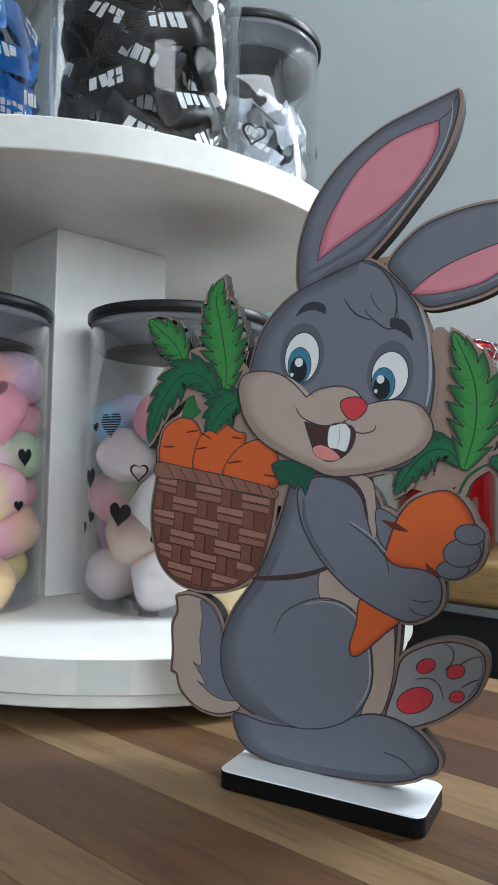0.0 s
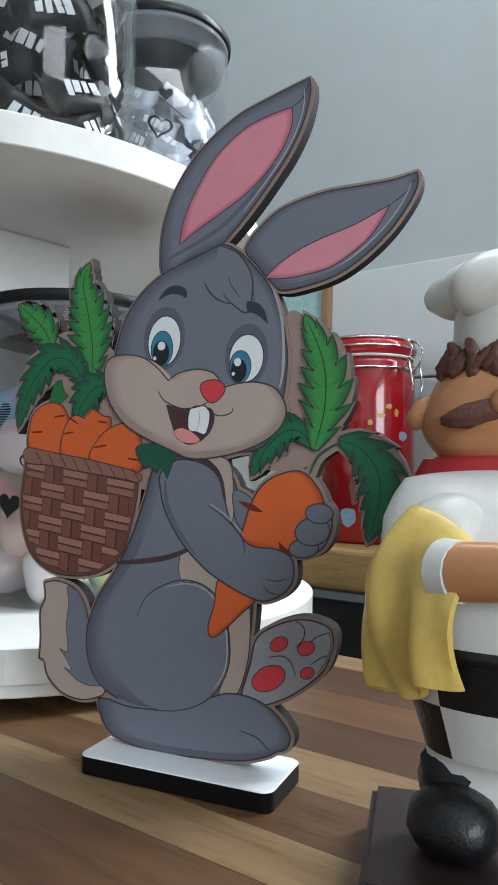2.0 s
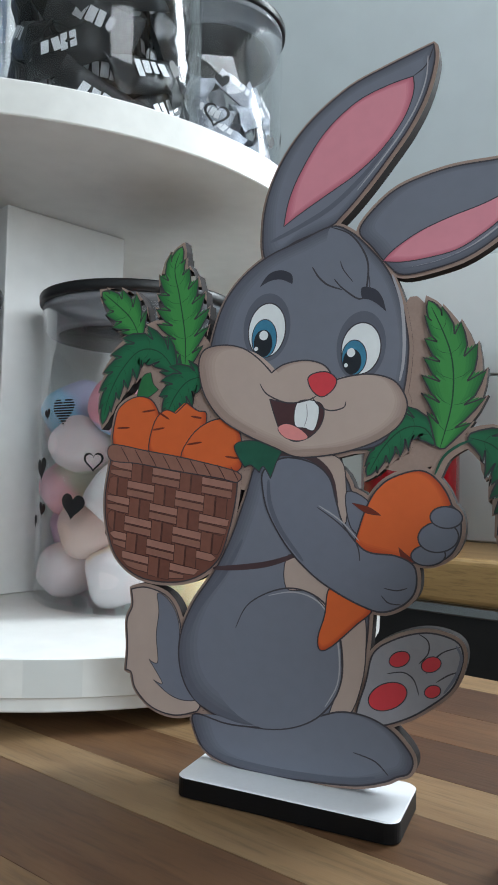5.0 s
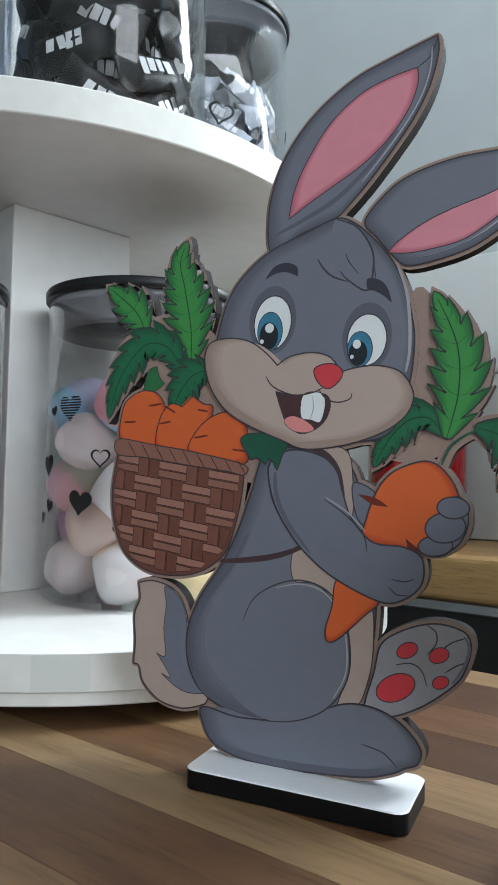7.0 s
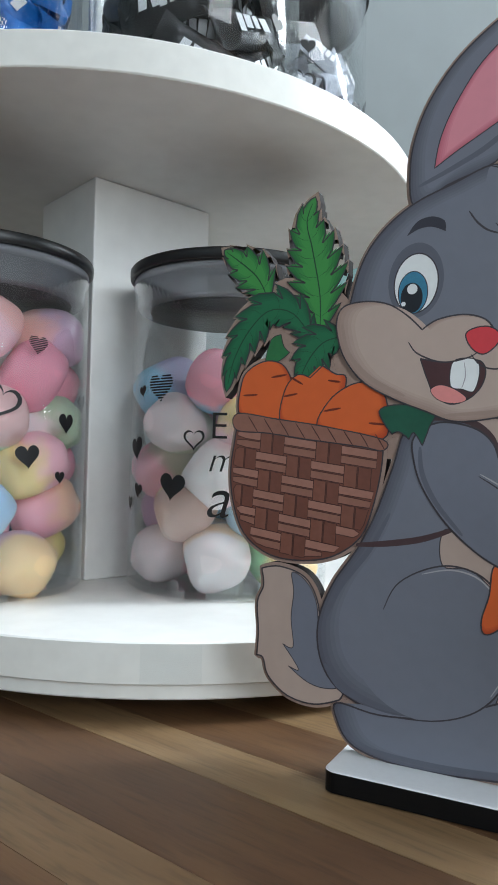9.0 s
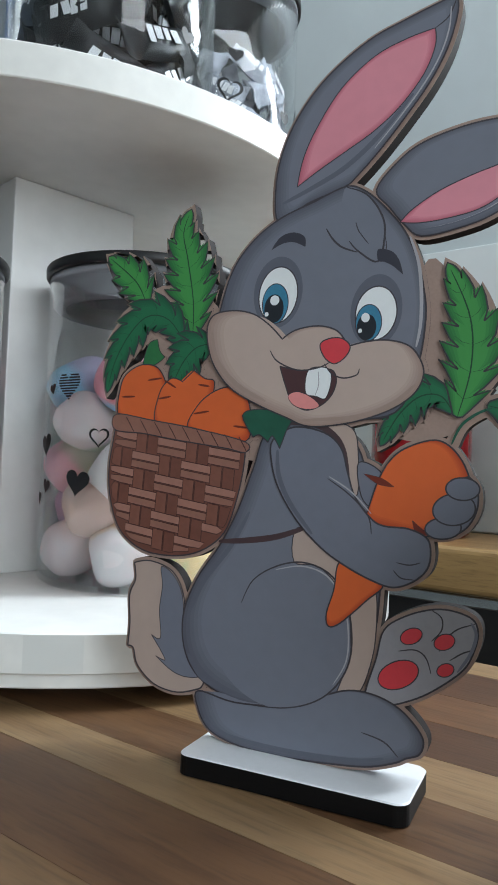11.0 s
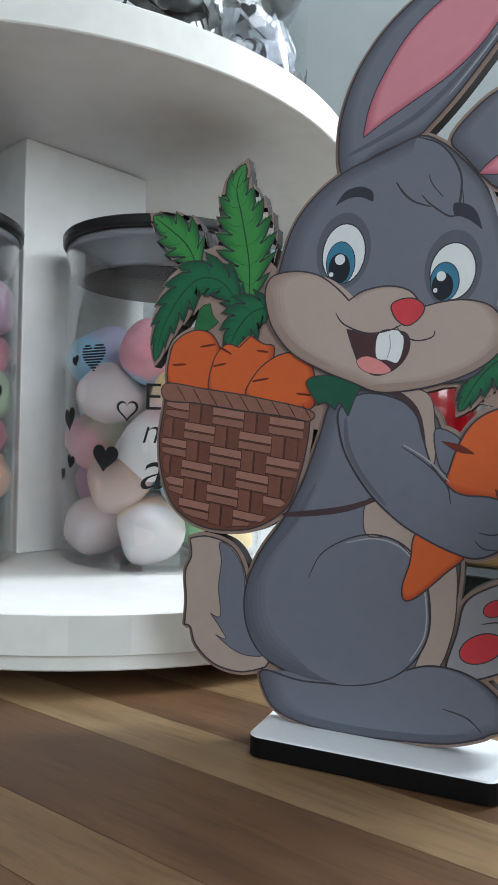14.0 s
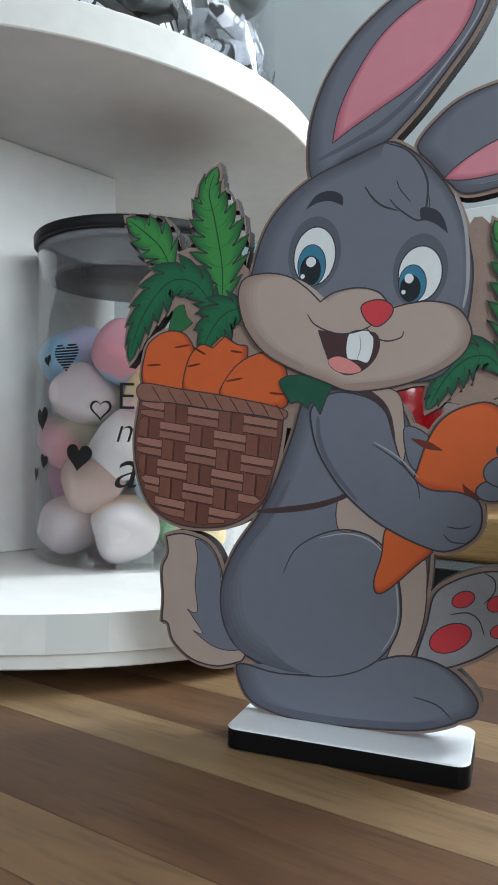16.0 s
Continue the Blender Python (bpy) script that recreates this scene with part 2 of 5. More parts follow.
def mesh(name, verts, faces, mats, index=None, smooth=False):
    me = bpy.data.meshes.new(name)
    me.from_pydata([tuple(v) for v in verts], [], faces)
    for m in mats:
        me.materials.append(m)
    if index is not None:
        me.polygons.foreach_set("material_index", index)
    if smooth:
        me.polygons.foreach_set("use_smooth", [True] * len(me.polygons))
    me.update()
    return me


def part(name, me, parent=None, label="", m=None):
    ob = new(name, me)
    ob.parent = parent
    if m is not None:
        ob.matrix_basis = m
    if label:
        ob["label"] = label
    return ob


def thing(name, label, category, m=None, group="", kind=""):
    ob = new(name)
    ob.empty_display_size = 0.02
    if m is not None:
        ob.matrix_basis = m
    return tagged(ob, label, category, group, kind)


def from_bm(name, bm, mats, smooth=False):
    me = bpy.data.meshes.new(name)
    bmesh.ops.recalc_face_normals(bm, faces=bm.faces)
    bm.to_mesh(me)
    bm.free()
    for m in mats:
        me.materials.append(m)
    if smooth:
        me.polygons.foreach_set("use_smooth", [True] * len(me.polygons))
    return me


def box_mesh(name, lo, hi, mat, bevel=0.0, segments=2):
    bm = bmesh.new()
    bmesh.ops.create_cube(bm, size=1)
    for v in bm.verts:
        v.co = Vector([lo[i] + (hi[i] - lo[i]) * (v.co[i] + 0.5) for i in range(3)])
    if bevel:
        bmesh.ops.bevel(bm, geom=bm.edges[:], offset=bevel, segments=segments, affect="EDGES", profile=0.5)
    return from_bm(name, bm, [mat])


def lathe_data(profile, n=64):
    """Rings round z from (radius, height) pairs; radius 0 closes."""
    v, f = [], []
    for r, z in profile:
        v += [(r * math.cos(2 * math.pi * i / n), r * math.sin(2 * math.pi * i / n), z) for i in range(n)]
    for k in range(len(profile) - 1):
        for i in range(n):
            j = (i + 1) % n
            f.append((k * n + i, k * n + j, (k + 1) * n + j, (k + 1) * n + i))
    return v, f


def lathe(name, profile, mat, n=64, smooth=True):
    v, f = lathe_data(profile, n)
    bm = bmesh.new()
    vs = [bm.verts.new(p) for p in v]
    for q in f:
        bm.faces.new([vs[i] for i in q])
    bmesh.ops.remove_doubles(bm, verts=bm.verts, dist=1e-5)
    me = from_bm(name, bm, [mat], smooth)
    return me


def tube_data(points, radius, n=8, squash=1.0):
    pts = [Vector(p) for p in points]
    v, f = [], []
    for k, p in enumerate(pts):
        d = (pts[min(k + 1, len(pts) - 1)] - pts[max(k - 1, 0)]).normalized()
        a = d.orthogonal().normalized() if abs(d.z) > 0.95 else d.cross(Vector((0, 0, 1))).normalized()
        b = d.cross(a)
        r = radius[k] if isinstance(radius, (list, tuple)) else radius
        v += [p + a * r * math.cos(2 * math.pi * i / n) + b * r * squash * math.sin(2 * math.pi * i / n) for i in range(n)]
    for k in range(len(pts) - 1):
        for i in range(n):
            j = (i + 1) % n
            f.append((k * n + i, k * n + j, (k + 1) * n + j, (k + 1) * n + i))
    f.append(tuple(range(n))[::-1])
    f.append(tuple(range((len(pts) - 1) * n, len(pts) * n)))
    return v, f


def spline(points, closed, steps=5):
    """A smooth line through control points; a third entry of 1 makes a sharp corner."""
    n, out = len(points), []
    p = [Vector(q[:2]) for q in points]
    sharp = [len(q) > 2 for q in points]
    tan = []
    for i in range(n):
        a, b = (p[(i - 1) % n], p[(i + 1) % n]) if closed else (p[max(i - 1, 0)], p[min(i + 1, n - 1)])
        tan.append(Vector((0, 0)) if sharp[i] else (b - a) * 0.5)
    for i in range(n if closed else n - 1):
        j = (i + 1) % n
        for s in range(steps):
            t = s / steps
            t2, t3 = t * t, t * t * t
            out.append(p[i] * (2 * t3 - 3 * t2 + 1) + tan[i] * (t3 - 2 * t2 + t) + p[j] * (3 * t2 - 2 * t3) + tan[j] * (t3 - t2))
    if not closed:
        out.append(p[-1])
    return out


def turn_of(loop):
    return sum(a.x * b.y - b.x * a.y for a, b in zip(loop, loop[1:] + loop[:1]))


def grown(loop, d):
    """The loop pushed outwards by d."""
    n, s, out = len(loop), 1 if turn_of(loop) > 0 else -1, []
    for i in range(n):
        e = loop[(i + 1) % n] - loop[i - 1]
        if e.length < 1e-6:
            out.append(loop[i].copy())
            continue
        out.append(loop[i] + Vector((e.y, -e.x)).normalized() * d * s)
    return out


def tri_fill(loop):
    return tessellate_polygon([[Vector((q.x, q.y, 0)) for q in loop]])

# ---- the setting: a kitchen counter corner ----
TURN = -12.0
RF = pose(0, 0, 0, 0, 0, TURN)
V_EDGE, V_LEDGE, V_WALL, U_WIN, Z_PANEL = 0.195, 0.47, 0.66, (0.28, 0.64), 0.372
Z_LEDGE, Z_FLOOR, Z_CEIL = 0.031, -0.92, 1.55


def boxes(name, spans, mat, bevel=0.0):
    bm = bmesh.new()
    for lo, hi in spans:
        r = bmesh.ops.create_cube(bm, size=1)
        for v in r["verts"]:
            v.co = Vector([lo[i] + (hi[i] - lo[i]) * (v.co[i] + 0.5) for i in range(3)])
    if bevel:
        bmesh.ops.bevel(bm, geom=bm.edges[:], offset=bevel, segments=2, affect="EDGES", profile=0.5)
    return from_bm(name, bm, [mat])


def structure(name, me, label, category):
    ob = new(name, me)
    ob.matrix_basis = RF
    return tagged(ob, label, category, kind="structure")


W0, W1, Z0, Z1 = U_WIN[0], U_WIN[1], 0.385, 1.43
wall_north = structure("wall_north", boxes("wall_north", [
    ((-2.0, V_WALL, Z_FLOOR), (W0, V_WALL + 0.14, Z_CEIL)), ((W1, V_WALL, Z_FLOOR), (2.0, V_WALL + 0.14, Z_CEIL)),
    ((W0, V_WALL, Z_FLOOR), (W1, V_WALL + 0.14, Z0)), ((W0, V_WALL, Z1), (W1, V_WALL + 0.14, Z_CEIL))], M["wall"]),
    "grey-white painted kitchen wall with a narrow window", "wall")
structure("wall_west", boxes("wall_west", [((-2.14, -2.0, Z_FLOOR), (-2.0, V_WALL + 0.14, Z_CEIL))], M["wall"]), "grey-white painted side wall", "wall")
# unseen window opening, added to give the side light a source
E0, E1, EZ0, EZ1 = -1.45, -0.25, 0.1, 1.3
structure("wall_east", boxes("wall_east", [((2.0, -2.0, Z_FLOOR), (2.14, E0, Z_CEIL)), ((2.0, E1, Z_FLOOR), (2.14, V_WALL + 0.14, Z_CEIL)), ((2.0, E0, Z_FLOOR), (2.14, E1, EZ0)), ((2.0, E0, EZ1), (2.14, E1, Z_CEIL))], M["wall"]), "grey-white painted side wall with an added, unseen window", "wall")
added_window = thing("added_window_2", "wide white-framed side window, unseen and added for light", "window", RF.copy(), kind="structure")
part("window_frame", boxes("window_frame", [((2.03, E0 + 0.001, EZ0 + 0.001), (2.09, E0 + 0.04, EZ1 - 0.001)), ((2.03, E1 - 0.04, EZ0 + 0.001), (2.09, E1 - 0.001, EZ1 - 0.001)), ((2.03, E0 + 0.04, EZ0 + 0.001), (2.09, E1 - 0.04, EZ0 + 0.04)), ((2.03, E0 + 0.04, EZ1 - 0.04), (2.09, E1 - 0.04, EZ1 - 0.001))], M["gloss_white"]), added_window)
pane = part("pane", box_mesh("pane", (2.058, E0 + 0.04, EZ0 + 0.04), (2.062, E1 - 0.04, EZ1 - 0.04), M["clear"]), added_window)
pane.visible_shadow = False
structure("wall_south", boxes("wall_south", [((-2.14, -2.14, Z_FLOOR), (2.14, -2.0, Z_CEIL))], M["wall"]), "grey-white painted wall", "wall")
structure("floor", boxes("floor", [((-2.14, -2.14, Z_FLOOR - 0.1), (2.14, V_WALL + 0.14, Z_FLOOR))], M["floor"]), "dark tiled kitchen floor", "floor")
structure("ceiling", boxes("ceiling", [((-2.14, -2.14, Z_CEIL), (2.14, V_WALL + 0.14, Z_CEIL + 0.1))], M["ceiling"]), "white painted ceiling", "ceiling")

# splashback panels on the wall, with open joints
splash = structure("trim", boxes("splashback_backing", [((-1.99, V_WALL - 0.002, Z_LEDGE), (1.99, V_WALL - 0.0005, Z_PANEL - 0.004))], M["joint"]), "pale splashback panels along the wall", "splashback")
for i in range(14):
    u = -1.98 + i * 0.283
    part("panel", box_mesh("panel", (u, V_WALL - 0.009, Z_LEDGE + 0.001), (u + 0.2805, V_WALL - 0.0025, 0.226), M["tile"], 0.0015), splash)
    part("panel", box_mesh("panel", (u, V_WALL - 0.009, 0.2285), (u + 0.2805, V_WALL - 0.0025, Z_PANEL), M["tile"], 0.0015), splash)

# window
window = thing("window_1", "narrow white-framed window in the kitchen wall", "window", RF.copy(), kind="structure")
part("window_frame", boxes("window_frame", [
    ((W0 + 0.001, V_WALL + 0.03, Z0), (W0 + 0.03, V_WALL + 0.09, Z1)), ((W1 - 0.03, V_WALL + 0.03, Z0), (W1 - 0.001, V_WALL + 0.09, Z1)),
    ((W0 + 0.03, V_WALL + 0.03, Z0 + 0.001), (W1 - 0.03, V_WALL + 0.09, Z0 + 0.03)), ((W0 + 0.03, V_WALL + 0.03, Z1 - 0.03), (W1 - 0.03, V_WALL + 0.09, Z1 - 0.001))], M["gloss_white"]), window)
pane = part("pane", box_mesh("pane", (W0 + 0.03, V_WALL + 0.058, Z0 + 0.03), (W1 - 0.03, V_WALL + 0.062, Z1 - 0.03), M["clear"]), window)
pane.visible_shadow = False

# body of the assumed ceiling lamp, added out of view
lamp = thing("added_ceiling_lamp", "unseen white ceiling lamp, added for overhead light", "lamp", RF @ pose(*LAMP_AT[:2], Z_CEIL))
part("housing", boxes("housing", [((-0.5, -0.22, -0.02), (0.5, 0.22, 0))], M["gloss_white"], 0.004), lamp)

# small framed picture on the wall
pic = thing("wall_picture", "small wood-framed glazed picture on the wall", "picture", RF @ pose(PIC_U, V_WALL - 0.010, 0))
part("frame", boxes("picture_frame", [((-0.009, -0.014, PIC_Z[0]), (0, 0, PIC_Z[1])), ((-0.32, -0.014, PIC_Z[0]), (-0.311, 0, PIC_Z[1])), ((-0.311, -0.014, PIC_Z[0]), (-0.009, 0, PIC_Z[0] + 0.009)), ((-0.311, -0.014, PIC_Z[1] - 0.009), (-0.009, 0, PIC_Z[1]))], M["mdf"]), pic, "thin wooden frame")
part("glazing", boxes("glazing", [((-0.311, -0.006, PIC_Z[0] + 0.009), (-0.009, -0.001, PIC_Z[1] - 0.009))], M["pale_teal"]), pic, "pale teal glossy sheet")

# far counter with its wooden ledge
counter = thing("counter", "dark kitchen counter with a honey-coloured wooden top", "counter", RF.copy(), kind="structure")
part("counter_top", box_mesh("counter_top", (-1.99, V_LEDGE, Z_LEDGE - 0.044), (1.99, V_WALL - 0.003, Z_LEDGE), M["ledge"], 0.006, 3), counter, "honey-coloured wooden top with a rounded edge")
part("steel_strip", box_mesh("steel_strip", (-1.99, V_LEDGE + 0.008, Z_LEDGE - 0.056), (1.99, V_LEDGE + 0.02, Z_LEDGE - 0.0445), M["steel"], 0.002), counter)
part("front", box_mesh("front", (-1.99, V_LEDGE + 0.016, Z_FLOOR + 0.002), (1.99, V_WALL - 0.003, Z_LEDGE - 0.0565), M["cabinet"]), counter, "dark cabinet front")

# ---- revolving stand ----
CX, CY = -0.185, 0.165
LOW, UP = (-0.138, 0.163, 0.182), (-0.2035, 0.1775, 0.1985)


def disc(name, r, z0, z1, mat_top, mat_edge, cx, cy, parent, label=""):
    b = 0.0006
    prof = [(0, z0), (r - b, z0), (r, z0 + b), (r, z1 - b), (r - b, z1), (0, z1)]
    v, f = lathe_data(prof, 128)
    idx = [1 if k == 2 or k == 1 else 0 for k in range(5) for _ in range(128)]
    me = mesh(name, [(x + cx, y + cy, z) for x, y, z in v], f, [mat_top, mat_edge], idx, True)
    ob = part(name, me, parent, label)
    bm = bmesh.new()
    bm.from_mesh(me)
    bmesh.ops.remove_doubles(bm, verts=bm.verts, dist=1e-6)
    bmesh.ops.recalc_face_normals(bm, faces=bm.faces)
    for e in bm.edges:
        e.smooth = e.calc_face_angle(0) < 0.5
    bm.to_mesh(me)
    bm.free()
    return ob


stand = thing("display_stand", "white two-tier revolving stand of painted board", "stand", pose(0, 0, 0))
disc("lower_tier", LOW[2], 0.0140, 0.030, M["white_board"], M["edge_band"], LOW[0], LOW[1], stand)
disc("turntable_plate", LOW[2] - 0.003, 0.0078, 0.0138, M["white_board"], M["edge_band"], LOW[0], LOW[1], stand)
disc("turntable_foot", 0.09, 0.0005, 0.0076, M["base_black"], M["base_black"], LOW[0], LOW[1], stand, "dark foot of the turntable")
disc("upper_tier", UP[2], 0.262, 0.2785, M["white_board"], M["edge_band"], UP[0], UP[1], stand)
POST = pose(-0.1785, 0.149, 0, 0, 0, -20.5)
part("post", box_mesh("post", (-0.036, -0.040, 0.0302), (0.031, 0.044, 0.2618), M["white_board"], 0.0008), stand, "square white post between the tiers", POST)
part("finial_post", box_mesh("finial_post", (-0.02, -0.02, 0.2787), (0.02, 0.02, 0.50), M["white_board"], 0.0008), stand, "", POST)
band = []
for i in range(7):
    a = radians(-62 + i * 1.2)
    band.append((LOW[0] + (LOW[2] + 0.0006) * math.cos(a), LOW[1] + (LOW[2] + 0.0006) * math.sin(a)))
me = mesh("edge_patch", [(x, y, z) for x, y in band for z in (0.0148, 0.0295)], [(2 * i, 2 * i + 2, 2 * i + 3, 2 * i + 1) for i in range(6)], [M["clear"]], smooth=True)
part("edge_patch", me, stand, "clear tape over the end of the edge band")

# ---- jars ----
JAR_R, JAR_H = 0.055, 0.174


def heart_loop(w):
    return [Vector((16 * math.sin(t) ** 3, 13 * math.cos(t) - 5 * math.cos(2 * t) - 2 * math.cos(3 * t) - math.cos(4 * t))) * (w / 32) for t in (2 * math.pi * i / 28 for i in range(28))]


def wrap(q, ang, z, r=JAR_R + 0.0005):
    a = radians(ang) + q[0] / r
    return (r * math.cos(a), r * math.sin(a), z + q[1])


def heart(parent, ang, z, w, style, lean=0):
    loop = [Matrix.Rotation(radians(lean), 2) @ q for q in heart_loop(w)]
    if style == "solid":
        v, f = [Vector((0, 0))] + loop, [(0, i + 1, (i + 1) % 28 + 1) for i in range(28)]
    elif style == "outline":
        inner = [q * 0.78 for q in loop]
        v, f = loop + inner, [(i, (i + 1) % 28, 28 + (i + 1) % 28, 28 + i) for i in range(28)]
    else:
        v, f, n = [], [], 11
        lo, hi = min(q.y for q in loop), max(q.y for q in loop)
        for k in range(n):
            for y0 in (lo + (hi - lo) * (k + 0.1) / n,):
                y1, xs = y0 + (hi - lo) * 0.62 / n, []
                for a, b in zip(loop, loop[1:] + loop[:1]):
                    if (a.y - y0) * (b.y - y0) < 0:
                        xs.append(a.x + (b.x - a.x) * (y0 - a.y) / (b.y - a.y))
                xs.sort()
                for x0, x1 in zip(xs[::2], xs[1::2]):
                    s = len(v)
                    v += [Vector(p) for p in ((x0, y0), (x1, y0), (x1, y1), (x0, y1))]
                    f.append((s, s + 1, s + 2, s + 3))
    part("heart_decal", mesh("heart_decal", [wrap(q, ang, z) for q in v], f, [M["decal"]]), parent, {"solid": "solid black heart", "outline": "outlined black heart"}.get(style, "black heart of fine stripes"))


def letter(parent, text, size, ang, z):
    cu = bpy.data.curves.new("letter", "FONT")
    cu.body, cu.size, cu.align_x, cu.resolution_u, cu.shear, cu.offset = text, size, "LEFT", 3, 0.0 if text == "E" else 0.28, -0.0002
    tmp = bpy.data.objects.new("letter", cu)
    scene.collection.objects.link(tmp)
    dg = bpy.context.evaluated_depsgraph_get()
    me = bpy.data.meshes.new_from_object(tmp.evaluated_get(dg))
    bpy.data.objects.remove(tmp)
    for v in me.vertices:
        v.co = wrap((v.co.x, v.co.y), ang, z)
    me.materials.clear()
    me.materials.append(M["decal"])
    part("letter", me, parent, "black lettering")


def jar(x, y, z, label, hearts, letters=()):
    j = thing("candy_jar", label, "jar", pose(x, y, z), "clear jars on the stand")
    r, h = JAR_R, 0.163
    prof = [(0, 0.0005), (r - 0.003, 0.0005), (r, 0.003), (r, h), (r - 0.0018, h), (r - 0.0018, 0.005), (r - 0.004, 0.0035), (0, 0.0035)]
    part("body", lathe("jar_body", prof, M["clear"], 96), j, "clear acrylic cylinder")
    lid = part("lid", lathe("jar_lid", [(0.046, 0.1508), (0.0508, 0.1508), (0.0526, 0.1525), (0.0526, 0.1632), (0.0548, 0.1636), (0.0548, 0.1670), (0.0526, 0.1684), (0.0, 0.1684)], M["smoke"], 96), j, "smoky clear lid")
    part("rim", lathe("jar_rim", [(0.0530, 0.1672), (0.0562, 0.1672), (0.0570, 0.1680), (0.0572, 0.1722), (0.0566, 0.1732), (0.0530, 0.1732), (0.0530, 0.1672)], M["lid_black"], 96), lid, "black rubber rim")
    part("plug_underside", lathe("plug", [(0, 0.1500), (0.0455, 0.1500), (0.0458, 0.1515), (0, 0.1515)], M["lid_grey"], 64), lid, "dark underside of the lid")
    for a in hearts:
        heart(j, *a)
    for a in letters:
        letter(j, *a)
    return j


HA = [(-100, 0.105, 0.0165, "stripes", 4), (-91, 0.056, 0.0150, "solid", -6), (-79, 0.079, 0.0112, "outline", 0), (-121, 0.075, 0.0135, "solid", 8), (-118, 0.053, 0.0085, "solid", -10), (-130, 0.046, 0.0085, "solid", 0), (-115, 0.104, 0.0065, "solid", 12), (10, 0.08, 0.0125, "solid", 0), (40, 0.1, 0.011, "outline", 0), (100, 0.06, 0.0125, "solid", 0), (170, 0.09, 0.012, "solid", 5)]
HB = [(-14, 0.122, 0.0105, "stripes", -5), (-18, 0.069, 0.0125, "solid", 6), (6, 0.086, 0.0115, "solid", 0), (2, 0.059, 0.007, "solid", 0), (-32, 0.094, 0.019, "outline", -20), (60, 0.1, 0.012, "solid", 0), (-70, 0.06, 0.0125, "solid", 0), (120, 0.08, 0.012, "solid", 0)]
HC = [(-58, 0.079, 0.019, "outline", -12), (-54, 0.104, 0.011, "solid", 0), (-8, 0.072, 0.012, "solid", 8), (-22, 0.05, 0.008, "solid", 0), (30, 0.09, 0.012, "solid", 0), (120, 0.09, 0.012, "solid", 0)]
HD = [(-22, 0.076, 0.015, "solid", 5), (-12, 0.03, 0.009, "solid", -10), (-64, 0.05, 0.012, "solid", 0), (-90, 0.09, 0.013, "solid", 0), (60, 0.05, 0.012, "solid", 0)]
JA, JB, JC, JD, JE = (-0.0903, 0.1339, 0.0302), (-0.1954, 0.0506, 0.0302), (-0.1154, 0.2636, 0.2787), (-0.0954, 0.0963, 0.2787), (-0.232, 0.080, 0.2787)
jar(*JA, "clear jar of pastel marshmallows with black heart decals", HA, [("E", 0.019, -71, 0.079), ("m", 0.018, -72, 0.063), ("a", 0.029, -73, 0.041)])
jar(*JB, "clear jar of pastel marshmallows with black heart decals", HB)
jar(*JC, "clear jar of silver-wrapped sweets with black heart decals", HC)
jar(*JD, "clear jar full of black-wrapped sweets", HD)
jar(*JE, "clear jar of blue-wrapped sweets", [])

# ---- what the jars hold ----


def marsh_mesh(seed):
    rnd = random.Random(seed)
    bm = bmesh.new()
    bmesh.ops.create_uvsphere(bm, u_segments=28, v_segments=18, radius=1)
    k, tw, lobes = rnd.uniform(0.04, 0.08), rnd.uniform(1.0, 2.2), rnd.choice((3, 4))
    for v in bm.verts:
        a, z = math.atan2(v.co.y, v.co.x), v.co.z
        s = (1 + k * math.cos(lobes * a + tw * z)) * max(1.0, (1 - z * z + 1e-6) ** -0.12)
        flat = math.copysign(abs(z) ** 0.75, z)
        v.co = Vector((v.co.x * 0.0168 * s, v.co.y * 0.0152 * s, flat * 0.0188 + 0.0012 * noise.noise(v.co * 2 + Vector((seed, 0, 0)))))
    return from_bm("marshmallow", bm, [M["marsh"]], True)


MARSH = [marsh_mesh(s) for s in range(5)]


def fill_marsh(jx, jy, jz, seed, top):
    rnd = random.Random(seed)
    z, k = 0.0178, 0
    while z < top:
        ring = 5
        for i in range(ring + 1):
            r = 0.0 if i == ring else 0.0345
            a = 2 * math.pi * (i + 0.5 * (k % 2)) / ring + rnd.uniform(-0.15, 0.15)
            ob = new("marshmallow", rnd.choice(MARSH))
            ob.matrix_basis = pose(jx + r * math.cos(a), jy + r * math.sin(a), jz + z + rnd.uniform(-0.003, 0.003) + (0.0 if i < ring else 0.008), rnd.uniform(50, 130), rnd.uniform(-40, 40), math.degrees(a) + rnd.uniform(40, 140))
            tagged(ob, "twisted pastel marshmallow in a clear jar", "marshmallow", "marshmallows in the jars")
        z += 0.0228
        k += 1


fill_marsh(*JA, 3, 0.112)
fill_marsh(*JB, 8, 0.138)


